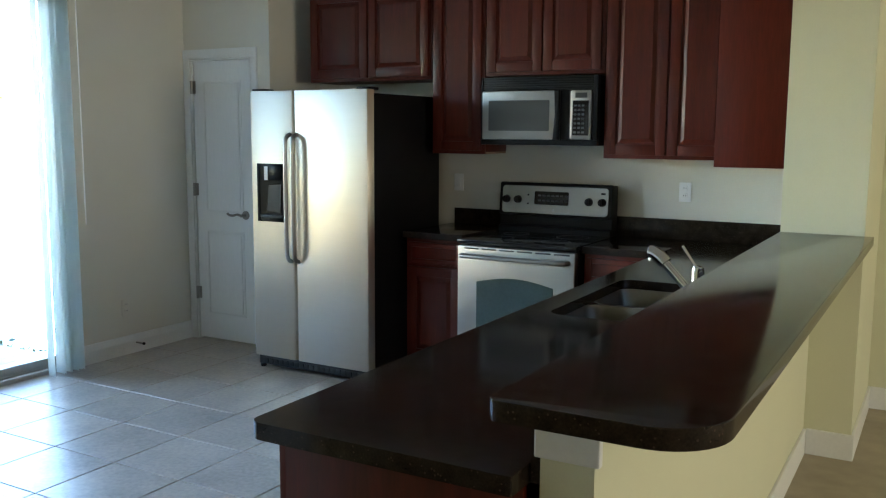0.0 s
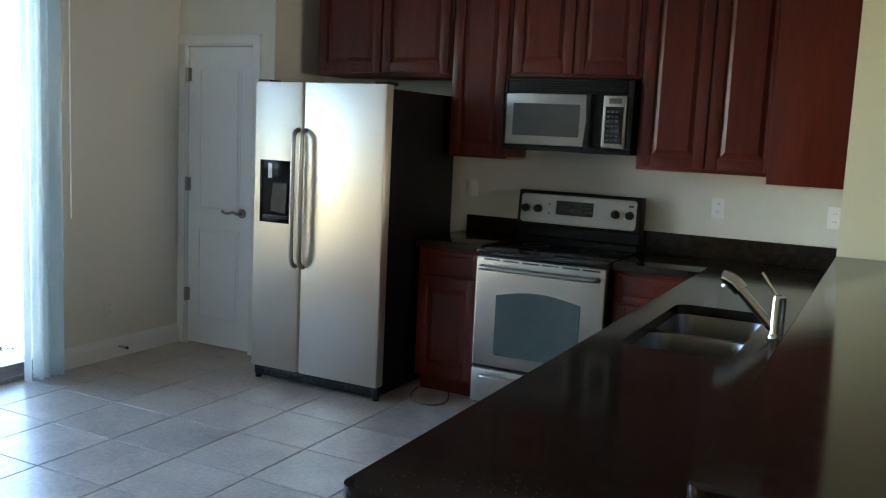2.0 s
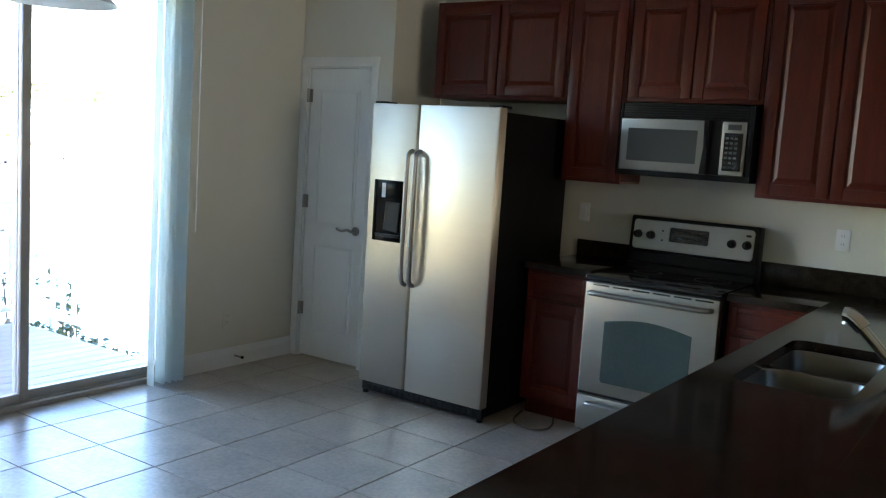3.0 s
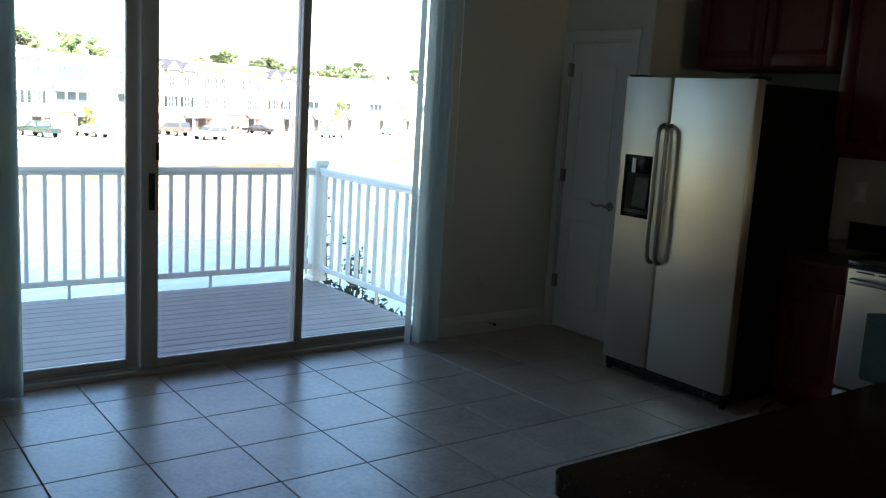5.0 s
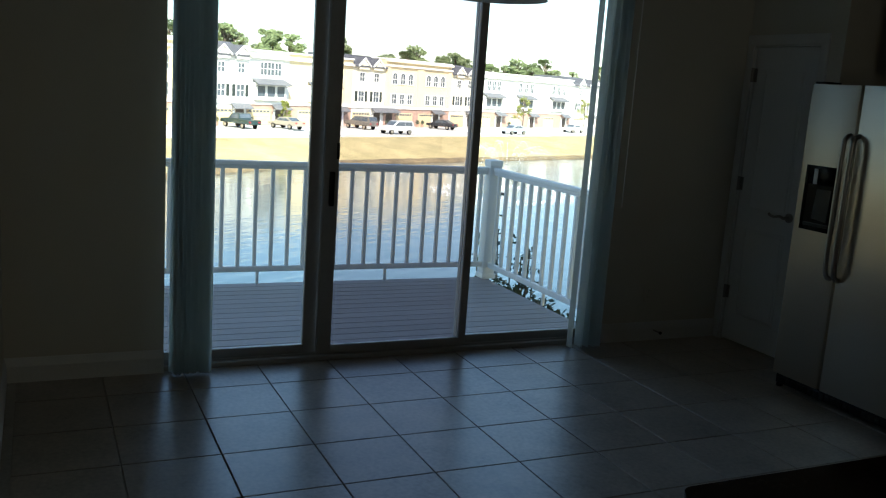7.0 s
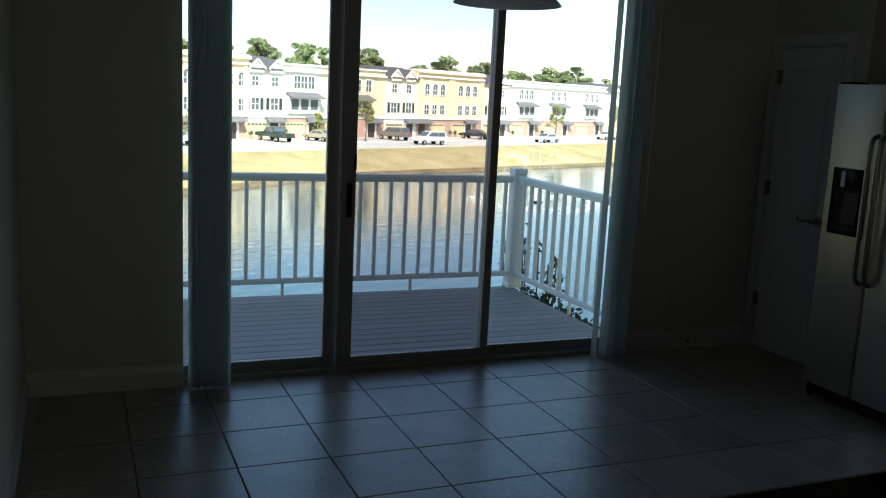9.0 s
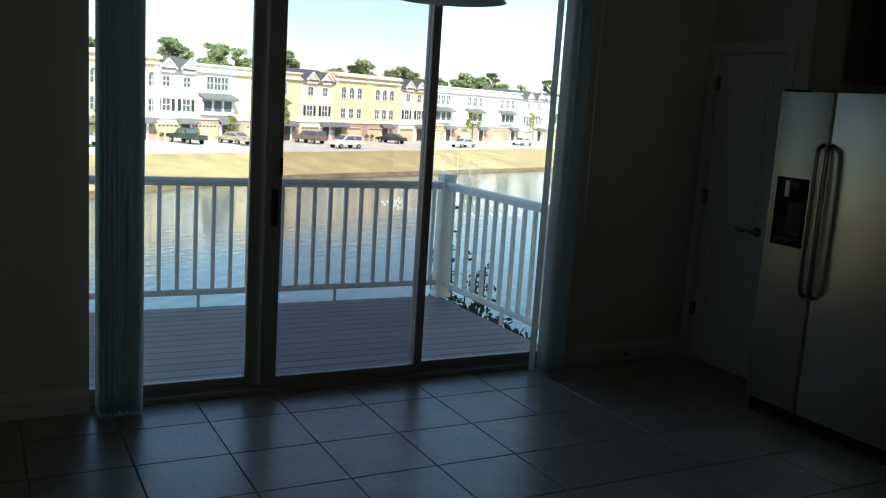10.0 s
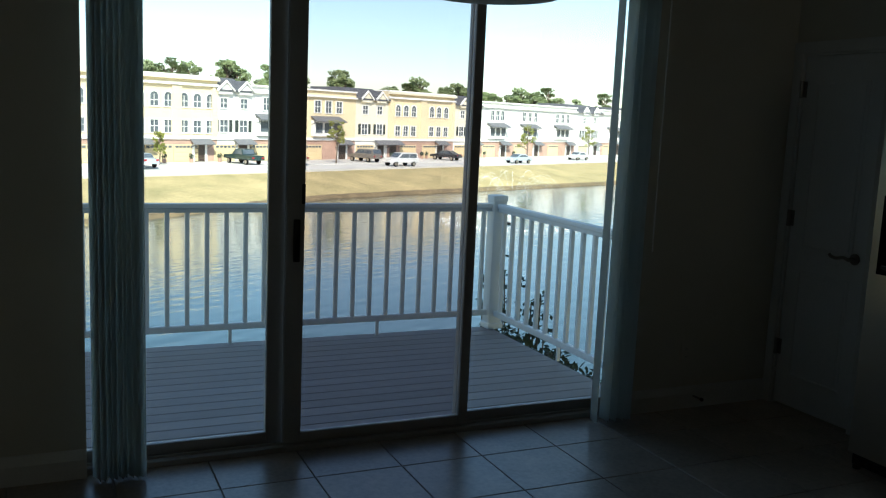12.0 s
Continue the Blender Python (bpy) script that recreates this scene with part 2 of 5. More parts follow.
def mesh_of(bm, material, smooth=False):
    me = bpy.data.meshes.new("m")
    bm.to_mesh(me)
    bm.free()
    me.materials.append(material)
    if smooth:
        me.shade_smooth()
        me.set_sharp_from_angle(angle=radians(35))
    return me


def part(name, bm, material, parent=None, label="", smooth=True):
    ob = new(name, mesh_of(bm, material, smooth))
    ob.parent = parent
    if label:
        ob["label"] = label
    return ob


def piece(name, me, parent, at=(0, 0, 0)):
    ob = new(name, me)
    ob.parent, ob.location = parent, at
    return ob


def thing(name, label, category, at=(0, 0, 0), turn=0, group="", kind=""):
    ob = new(name)
    ob.empty_display_size = 0.1
    ob.matrix_world = pose(*at, 0, 0, turn)
    return tagged(ob, label, category, group, kind)


def setting(name, bm, material, label="", category="", smooth=False):
    return tagged(part(name, bm, material, None, label, smooth), label, category or name.split("_")[0], kind="structure")


# ---- the plan, in metres ----
KY = 0.555         # kitchen wall
PX = 0.805         # pantry corner
TOP = 2.74         # ceiling
OP0, OP1, OPZ = -3.94, -1.02, 2.44   # glass door opening
STUB0, STUB1, STUBY = 4.215, 4.585, -0.28
BAR0, BAR1, BARY = 4.215, 4.625, -3.42
CTR0, CTRY = 3.585, -3.345
DZ = -0.185        # deck

# ---- large structure ----
floor = setting("floor", box(-0.15, 10.1, -9.1, 0.8, -0.2, -0.012), GROUT, "grey grout bed under large square floor tiles", "floor")
bm = box(4.372, 10, -4.62, 0.7, -0.012, 0.004)
box(2.6, 10, -9, -4.62, -0.012, 0.004, into=bm)
setting("carpet_floor", bm, CARPET, "tan cut-pile carpet of the next room", "carpet")
bm = box(-0.15, 0, OP1, 0.8, 0, TOP)
box(-0.15, 0, -4.74, OP0, 0, TOP, into=bm)
box(-0.15, 0, OP0, OP1, OPZ, TOP, into=bm)
box(-0.012, 0, OP0, -3.838, 0, OPZ, into=bm)
setting("wall_west", bm, WALL, "off-white painted wall round the glass door", "wall")
bm = box(0, 0.055, 0, 0.12, 0, TOP)
box(0.645, PX, 0, 0.12, 0, TOP, into=bm)
box(0.055, 0.645, 0, 0.12, 2.075, TOP, into=bm)
setting("wall_pantry", bm, WALL, "off-white painted wall with a closet door", "wall")
setting("wall_return", box(PX - 0.12, PX, 0.12, KY, 0, TOP), WALL, "short off-white return wall beside the refrigerator", "wall")
setting("wall_closet", box(-0.15, PX - 0.12, 0.70, 0.8, 0, TOP), WALL, "back wall of the closet", "wall")
setting("wall_north", box(PX - 0.12, STUB0, KY, KY + 0.12, 0, TOP), WALL, "off-white kitchen wall behind the range", "wall")
setting("wall_stub", box(STUB0, STUB1, STUBY, 0.68, 0, TOP), YELLOW, "pale yellow wall end at the breakfast bar", "wall")
setting("wall_hall", box(STUB1, 10.1, 0.68, 0.8, 0, TOP), YELLOW, "pale yellow wall beyond the kitchen", "wall")
setting("wall_south", box(0, 2.6, -4.74, -4.62, 0, TOP), WALL, "off-white wall beside the glass door", "wall")
setting("wall_living_west", box(2.48, 2.6, -9, -4.74, 0, TOP), YELLOW, "pale yellow living room wall", "wall")
bm = box(2.48, 10.1, -9.12, -9, 0, TOP)
setting("wall_living_south", bm, YELLOW, "pale yellow living room wall", "wall")
setting("wall_living_east", box(10, 10.12, -9, 0.68, 0, TOP), YELLOW, "pale yellow living room wall", "wall")
setting("ceiling", box(-0.15, 10.12, -9.12, 0.8, TOP, TOP + 0.15), CEIL, "plain white ceiling", "ceiling")
SIDING = mat("outer_siding", (0.60, 0.56, 0.48), 0.8, vary=0.05, bump=0.1)
# unseen block, added so that the house's shadow keeps sun off the deck
bm = box(-0.3, 10.3, -22, 14, TOP + 0.16, 7.4)
box(-0.3, -0.16, -22, -4.76, -5, TOP + 0.16, into=bm)
box(-0.3, -0.16, 0.82, 14, -5, TOP + 0.16, into=bm)
setting("upper_storey", bm, SIDING, "unseen plain block above and beside the room, added to shade the deck", "house wall")
setting("wall_bar", box(4.262, 4.372, -3.27, STUBY, 0, 1.042), YELLOW, "pale yellow half wall under the breakfast bar", "wall")


def base_profile(length, along, at, flip=1):
    """A moulded skirting of a length, its back on the wall."""
    o = [(0, 0), (0.014, 0), (0.014, 0.085), (0.009, 0.105), (0.004, 0.125), (0, 0.13)]
    bm = prism([(a * flip, b) for a, b in o], 0, length, "Y")
    bm.transform(pose(*at, 0, 0, along))
    return bm


bm = base_profile(-OP1 - 0.02, 0, (0, OP1 + 0.01, 0))
setting("baseboard", bm, TRIM, "white moulded baseboard along the wall", "baseboard")
setting("baseboard_south", base_profile(2.6, 90, (2.6, -4.62, 0), 1), TRIM, "white moulded baseboard along the wall", "baseboard")
setting("baseboard_west", base_profile(-3.838 + 4.62, 0, (0, -4.62, 0)), TRIM, "white moulded baseboard along the wall", "baseboard")
setting("baseboard_stub", box(4.386, STUB1 + 0.014, STUBY - 0.014, STUBY, 0, 0.13, 0.004), TRIM, "white baseboard at the wall end", "baseboard")
setting("baseboard_stub_side", box(STUB1, STUB1 + 0.014, STUBY, 0.68, 0, 0.13, 0.004), TRIM, "white baseboard at the wall end", "baseboard")
setting("baseboard_bar", box(4.372, 4.386, -3.27, STUBY - 0.014, 0, 0.13, 0.004), TRIM, "white baseboard under the breakfast bar", "baseboard")
setting("baseboard_hall", box(STUB1 + 0.014, 10, 0.666, 0.68, 0, 0.13, 0.004), TRIM, "white baseboard along the far wall", "baseboard")
setting("trim_bar_end", box(4.256, 4.388, -3.290, -3.27, 0.94, 1.042, 0.004), TRIM, "white trim block under the bar top", "trim")

# closet door, hinged and shut
door = thing("door_1", "white two-panel closet door, shut, with lever handle", "door", (0.35, 0, 0), kind="structure")
x0, x1 = -0.275, 0.275
bm = box(x0, x1, 0.012, 0.047, 0.012, 2.045, 0.002)
leaf = part("leaf", bm, DOOR, door)
for z0, z1 in ((0.22, 0.80), (0.98, 1.88)):
    bm = box(x0 + 0.12, x1 - 0.12, 0.006, 0.013, z0, z1, 0.005)
    part("raised_panel", bm, DOOR, leaf)
    b2 = bmesh.new()
    for a in ((x0 + 0.095, x1 - 0.095, z0 - 0.025, z0 - 0.012), (x0 + 0.095, x1 - 0.095, z1 + 0.012, z1 + 0.025)):
        box(a[0], a[1], 0.008, 0.013, a[2], a[3], 0.003, into=b2)
    for a in (x0 + 0.095, x1 - 0.108):
        box(a, a + 0.013, 0.008, 0.013, z0 - 0.012, z1 + 0.012, 0.003, into=b2)
    part("moulding", b2, DOOR, leaf)
for z in (0.35, 1.12, 1.86):
    bm = cyl((x0 - 0.004, -0.006, z), 0.0105, 0.095, seg=10)
    box(x0 - 0.004, x0 + 0.022, 0.006, 0.011, z - 0.045, z + 0.045, into=bm)
    part("hinge", bm, NICKEL, door, "satin nickel hinge")
bm = cyl((x1 - 0.07, 0.003, 0.95), 0.031, 0.014, "Y", 24, bev=0.003)
cyl((x1 - 0.07, -0.024, 0.95), 0.011, 0.05, "Y", 12, into=bm)
tube(curve_pts([(x1 - 0.07, -0.048, 0.95), (x1 - 0.10, -0.052, 0.958), (x1 - 0.145, -0.05, 0.948), (x1 - 0.185, -0.046, 0.952), (x1 - 0.20, -0.044, 0.962)]), 0.009, 10, bm)
part("handle", bm, NICKEL, door, "satin nickel wave lever handle")
bm = box(-0.347, -0.287, -0.016, 0.0, 0, 2.075, 0.004)
box(0.287, 0.347, -0.016, 0.0, 0, 2.075, 0.004, into=bm)
box(-0.347, 0.347, -0.018, 0.0, 2.06, 2.125, 0.004, into=bm)
part("casing", bm, TRIM, door, "white door casing")
bm = box(-0.295, -0.278, 0.0, 0.12, 0, 2.06)
box(0.278, 0.295, 0.0, 0.12, 0, 2.06, into=bm)
box(-0.278, 0.278, 0.0, 0.12, 2.048, 2.06, into=bm)
part("jamb", bm, TRIM, door)

# sliding glass door
gd = thing("window_1", "three-panel sliding glass door in a dark bronze aluminium frame", "glass door", (0, 0, 0), kind="structure")
FX = -0.075
bm = box(FX - 0.05, FX + 0.06, OP0, OP1, 0.0, 0.028, 0.004)
box(FX - 0.02, FX - 0.014, OP0, OP1, 0.028, 0.04, into=bm)
box(FX + 0.02, FX + 0.026, OP0, OP1, 0.028, 0.04, into=bm)
part("sill_track", bm, ALU, gd, "aluminium sill track")
bm = box(FX - 0.05, FX + 0.06, OP0, OP0 + 0.035, 0.028, OPZ, 0.004)
box(FX - 0.05, FX + 0.06, OP1 - 0.035, OP1, 0.028, OPZ, 0.004, into=bm)
box(FX - 0.05, FX + 0.06, OP0 + 0.035, OP1 - 0.035, OPZ - 0.04, OPZ, 0.004, into=bm)
part("outer_frame", bm, ALU, gd)


def sash(y0, y1, x, left, right, mt, tag):
    bm = box(x - 0.018, x + 0.018, y0, y0 + left, 0.04, OPZ - 0.045, 0.003)
    box(x - 0.018, x + 0.018, y1 - right, y1, 0.04, OPZ - 0.045, 0.003, into=bm)
    box(x - 0.017, x + 0.017, y0 + left, y1 - right, 0.04, 0.085, 0.003, into=bm)
    box(x - 0.017, x + 0.017, y0 + left, y1 - right, OPZ - 0.10, OPZ - 0.045, 0.003, into=bm)
    fr = part("sash_frame", bm, ALU, gd)
    g = part("pane", box(x - 0.003, x + 0.003, y0 + left - 0.005, y1 - right + 0.005, 0.08, OPZ - 0.095), mt, fr, tag)
    g.visible_shadow = False
    return fr


sash(OP0 + 0.035, -2.955, FX - 0.022, 0.05, 0.085, PANE, "clear glass pane")
sash(-2.965, -1.99, FX + 0.022, 0.085, 0.05, SCREEN, "slightly grey glass pane")
sash(-2.04, OP1 - 0.035, FX - 0.022, 0.06, 0.05, PANE, "clear glass pane")
bm = box(FX + 0.04, FX + 0.062, -2.935, -2.905, 0.92, 1.12, 0.006)
part("pull_handle", bm, BLACK, gd, "black recessed pull handle")
part("latch", box(FX + 0.04, FX + 0.056, -2.898, -2.882, 1.19, 1.285, 0.004), BLACK, gd, "small black latch")

# floor tiles
tile_w, tile_d = 0.4240, 0.4165
bm = box(-tile_w / 2 + 0.003, tile_w / 2 - 0.003, -tile_d / 2 + 0.003, tile_d / 2 - 0.003, -0.012, 0.0, 0.0)
top = [e for e in bm.edges if all(v.co.z > -0.001 for v in e.verts)]
bmesh.ops.bevel(bm, geom=top, offset=0.002, segments=1, affect="EDGES")
tile_mesh = mesh_of(bm, TILE)
TILES = []
for i in range(-1, 11):
    for j in range(-6, 9):
        cx, cy = 0.308 + (i + 0.5) * tile_w, -2.486 + (j + 0.5) * tile_d
        if cx > -0.03 and cx < 4.4 and cy > -4.75 and cy < KY and not (cx < PX - 0.1 and cy > 0.2):
            TILES.append((cx, cy))

# ---- kitchen ----


def cab_door(name, x0, x1, z0, z1, y, parent, drawer=False, label=""):
    """A raised-panel front that faces -y at y."""
    w = 0.058 if not drawer else 0.03
    t = 0.02
    d = part(name, box(x0 + 0.004, x1 - 0.004, y + 0.012, y + t, z0 + 0.004, z1 - 0.004), WOOD, parent, label, False)
    for a in (x0, x1 - w):
        part("stile", box(a, a + w, y, y + t - 0.001, z0, z1, 0.003), WOOD, d)
    for a in (z0, z1 - w):
        part("rail", box(x0 + w, x1 - w, y + 0.0003, y + t - 0.001, a, a + w, 0.003), WOOD, d)
    if drawer:
        part("drawer_panel", box(x0 + w + 0.001, x1 - w - 0.001, y + 0.003, y + t - 0.002, z0 + w + 0.001, z1 - w - 0.001, 0.002), WOOD, d)
    else:
        b3 = bmesh.new()
        a, b = 0.012, 0.034
        X0, X1, Z0, Z1 = x0 + w, x1 - w, z0 + w, z1 - w
        lo = [b3.verts.new(p) for p in ((X0 + a, y + 0.0115, Z0 + a), (X1 - a, y + 0.0115, Z0 + a), (X1 - a, y + 0.0115, Z1 - a), (X0 + a, y + 0.0115, Z1 - a))]
        hi = [b3.verts.new(p) for p in ((X0 + b, y + 0.001, Z0 + b), (X1 - b, y + 0.001, Z0 + b), (X1 - b, y + 0.001, Z1 - b), (X0 + b, y + 0.001, Z1 - b))]
        b3.faces.new(hi)
        for k in range(4):
            b3.faces.new((lo[k], lo[(k + 1) % 4], hi[(k + 1) % 4], hi[k]))
        bmesh.ops.recalc_face_normals(b3, faces=b3.faces[:])
        part("raised_panel", b3, WOOD, d, smooth=False)
    return d


def wall_cabinet(x0, x1, z0, z1, depth, doors, label):
    c = thing("wall_cabinet", label, "cabinet", ((x0 + x1) / 2, KY, z0), group="cherry wall cabinets")
    h, w = z1 - z0, (x1 - x0) / 2
    part("carcass", box(-w + 0.001, w - 0.001, -depth + 0.022, -0.002, 0.012, h, 0.002), WOOD, c)
    part("bottom_panel", box(-w + 0.004, w - 0.004, -depth + 0.026, -0.004, 0, 0.012), WOODIN, c, "pale underside")
    bm = box(-w + 0.001, w - 0.001, -depth + 0.003, -depth + 0.022, 0, h, 0.002)
    part("face_frame", bm, WOOD, c)
    step = (2 * w - 0.03) / doors
    for k in range(doors):
        cab_door("door", -w + 0.015 + k * step + 0.006, -w + 0.015 + (k + 1) * step - 0.006, 0.022, h - 0.03, -depth - 0.018, c)
    return c


CAB_TOP = 2.50
wall_cabinet(0.972, 1.960, 1.885, CAB_TOP, 0.32, 2, "cherry-stained two-door wall cabinet over the refrigerator")
wall_cabinet(1.962, 2.344, 1.412, CAB_TOP, 0.32, 1, "tall narrow cherry-stained wall cabinet with one raised-panel door")
wall_cabinet(2.346, 3.124, 1.895, CAB_TOP, 0.32, 2, "cherry-stained two-door wall cabinet over the microwave")
wall_cabinet(3.126, 3.880, 1.402, CAB_TOP, 0.32, 2, "tall cherry-stained two-door wall cabinet beside the microwave")
c = thing("wall_cabinet", "cherry-stained wall cabinet with a plain end panel", "cabinet", (4.055, 0, 1.385), group="cherry wall cabinets")
part("carcass", box(-0.14, 0.159, -0.252, KY - 0.34, 0.01, CAB_TOP - 1.385, 0.002), WOOD, c)
part("end_panel", box(-0.172, 0.159, -0.275, -0.253, 0, CAB_TOP - 1.385, 0.003), WOOD, c)
part("corner_carcass", box(-0.14, 0.159, KY - 0.34, KY - 0.002, 0.02, CAB_TOP - 1.385, 0.002), WOOD, c)
part("door", box(-0.162, -0.142, -0.245, 0.18, 0.02, CAB_TOP - 1.42, 0.003), WOOD, c)


def base_cabinet(x0, x1, label, front=-0.06, up=0.0):
    c = thing("base_cabinet", label, "cabinet", ((x0 + x1) / 2, KY, 0), group="cherry base cabinets")
    w, f = (x1 - x0) / 2, front - KY
    part("carcass", box(-w, w, f + 0.022, -0.002, 0.105, 0.872 + up, 0.002), WOOD, c)
    part("toe_kick", box(-w, w, f + 0.085, -0.02, 0.001, 0.105), WOOD, c)
    part("face_frame", box(-w, w, f + 0.003, f + 0.022, 0.105, 0.872 + up, 0.002), WOOD, c)
    cab_door("drawer_front", -w + 0.02, w - 0.02, 0.715 + up, 0.850 + up, f - 0.018, c, True)
    cab_door("door", -w + 0.02, w - 0.02, 0.125, 0.695 + up, f - 0.018, c)
    return c


base_cabinet(1.950, 2.362, "cherry-stained base cabinet with one drawer and one door", up=0.016)
base_cabinet(3.138, 3.615, "cherry-stained base cabinet with a drawer beside the range")
# peninsula cabinets: doors to the kitchen side, a plain end to the room
c = thing("base_cabinet", "long cherry-stained peninsula cabinet with a plain end panel", "cabinet", (3.92, -1.46, 0), group="cherry base cabinets")
part("carcass", box(-0.28, 0.277, -1.80, 1.92, 0.105, 0.60, 0.002), WOOD, c)
part("end_panel", box(-0.285, 0.312, -1.82, -1.80, 0.001, 0.872, 0.003), WOOD, c)
part("toe_kick", box(-0.21, 0.27, -1.79, 1.9, 0.001, 0.105), WOOD, c)
part("face_frame", box(-0.30, -0.281, -1.82, 1.30, 0.105, 0.872, 0.002), WOOD, c)
for k in range(5):
    d = box(-0.32, -0.301, -1.79 + k * 0.6, -1.23 + k * 0.6, 0.125, 0.695, 0.004)
    part("door", d, WOOD, c)
    part("drawer_front", box(-0.32, -0.301, -1.79 + k * 0.6, -1.23 + k * 0.6, 0.715, 0.85, 0.004), WOOD, c)


def rounded(x0, x1, y0, y1, r=(0, 0, 0, 0), n=8):
    """A rectangle's outline with its own radius at each corner, from (x0, y0) round by (x1, y0)."""
    out = []
    for (cx, cy, sx, sy, a0), q in zip(((x0, y0, 1, 1, 180), (x1, y0, -1, 1, 270), (x1, y1, -1, -1, 0), (x0, y1, 1, -1, 90)), r):
        if q:
            out += [(cx + sx * q + q * math.cos(radians(a0 + 90 * k / n)), cy + sy * q + q * math.sin(radians(a0 + 90 * k / n))) for k in range(n + 1)]
        else:
            out.append((cx, cy))
    return out


# worktops: the peninsula's has a sink opening, so it is laid in strips round it
SX0, SX1, SY0, SY1 = 3.690, 4.040, -1.905, -1.045
wt = thing("worktop", "dark brown speckled quartz worktop with an undermount sink opening", "worktop", (4.05, -1.4, 0.874))
lx = 4.05
bm = bmesh.new()
outer = rounded(CTR0 - lx, 4.236 - lx, CTRY + 1.4, KY - 0.022 + 1.4, (0.035, 0.004, 0.004, 0.004), 6)
inner = rounded(SX0 - lx, SX1 - lx, SY0 + 1.4, SY1 + 1.4, (0.06, 0.06, 0.06, 0.06), 6)
for z, up in ((0.0, False), (0.040, True)):
    ring = []
    for loop in (outer, inner):
        vs = [bm.verts.new((a, b, z)) for a, b in loop]
        ring += [bm.edges.new((vs[k], vs[(k + 1) % len(vs)])) for k in range(len(vs))]
    bmesh.ops.triangle_fill(bm, use_beauty=True, use_dissolve=False, edges=ring)
bm.verts.ensure_lookup_table()
n1, n2 = len(outer), len(inner)
half = n1 + n2
for s, cnt in ((0, n1), (n1, n2)):
    for k in range(cnt):
        a, b = s + k, s + (k + 1) % cnt
        bm.faces.new((bm.verts[a], bm.verts[b], bm.verts[half + b], bm.verts[half + a]))
bmesh.ops.recalc_face_normals(bm, faces=bm.faces[:])
rim = [e for e in bm.edges if len(e.link_faces) == 2 and e.calc_face_angle(0) > 1.2 and abs(e.verts[0].co.z - e.verts[1].co.z) < 1e-4]
bmesh.ops.bevel(bm, geom=rim, offset=0.006, segments=2, affect="EDGES", clamp_overlap=True)
part("slab", bm, STONE, wt)
bm = box(3.134, CTR0, -0.095, KY - 0.022, 0.874, 0.914, 0.004)
tagged(part("worktop", bm, STONE), "dark brown quartz worktop beside the range", "worktop")
tagged(part("worktop", box(1.942, 2.367, -0.095, KY - 0.022, 0.890, 0.930, 0.005), STONE), "short dark brown quartz worktop beside the refrigerator", "worktop")
tagged(part("backsplash", box(1.965, STUB0 - 0.001, KY - 0.021, KY - 0.001, 0.874, 1.035, 0.003), STONE), "low dark brown quartz backsplash along the kitchen wall", "backsplash")
tagged(part("backsplash", box(4.237, 4.261, -3.26, STUBY - 0.002, 0.874, 1.042, 0.002), STONE), "dark quartz riser between the worktop and the bar", "backsplash")
bm = prism(rounded(BAR0, BAR1, BARY, STUBY - 0.002, (0.03, 0.13, 0.003, 0.003), 10), 1.043, 1.083, "Z", 0.008, 3)
tagged(part("bar_top", bm, STONE), "dark brown speckled quartz breakfast bar with rounded corners", "bar top")

# double sink, undermounted
sink = thing("sink", "stainless steel double-bowl sink set under the worktop", "sink", (3.865, -1.475, 0.70))
for y0, y1 in ((-0.43, 0.015), (0.045, 0.43)):
    bm = bmesh.new()
    loops = []
    for off, z, r in ((-0.012, 0.173, 0.07), (0.0, 0.173, 0.07), (0.004, 0.16, 0.068), (0.012, 0.03, 0.06), (0.03, 0.008, 0.05), (0.06, 0.0, 0.03)):
        o = rounded(-0.178 + off, 0.178 - off, y0 + off, y1 - off, (r,) * 4, 6)
        loops.append([bm.verts.new((a, b, z)) for a, b in o])
    for a, b in zip(loops, loops[1:]):
        for k in range(len(a)):
            bm.faces.new((a[k], a[(k + 1) % len(a)], b[(k + 1) % len(a)], b[k]))
    bm.faces.new(loops[-1])
    bmesh.ops.recalc_face_normals(bm, faces=bm.faces[:])
    b = part("bowl", bm, SINKS, sink)
    part("drain", cyl((0, (y0 + y1) / 2, 0.003), 0.04, 0.006, "Z", 20, bev=0.002), STEELD, b, "dark drain strainer")

# faucet with a pull-out spout
fc = thing("faucet", "chrome single-lever kitchen faucet with a pull-out spray head", "faucet", (4.115, -1.47, 0.914))
part("base", lathe([(0.0, 0), (0.030, 0), (0.030, 0.006), (0.026, 0.012), (0.024, 0.02), (0.024, 0.128), (0.022, 0.142), (0.012, 0.148), (0, 0.149)], seg=28), CHROME, fc)
part("spout", tube([(-0.010, 0.0, 0.030), (-0.045, 0.006, 0.064), (-0.09, 0.014, 0.108), (-0.135, 0.021, 0.152)], 0.0175, 16), CHROME, fc)
part("spray_head", tube([(-0.128, 0.020, 0.146), (-0.135, 0.021, 0.153), (-0.152, 0.024, 0.168), (-0.172, 0.027, 0.180), (-0.186, 0.029, 0.184), (-0.190, 0.030, 0.184)], 0.0265, 18), CHROME, fc)
part("nozzle", tube([(-0.176, 0.028, 0.168), (-0.182, 0.029, 0.150)], 0.018, 16), STEELD, fc, "dark steel nozzle ring")
bm = tube([(0.0, 0.0, 0.138), (-0.016, 0.004, 0.152), (-0.042, 0.010, 0.186), (-0.064, 0.014, 0.216)], 0.010, 10, flat=0.55)
part("lever", bm, CHROME, fc)

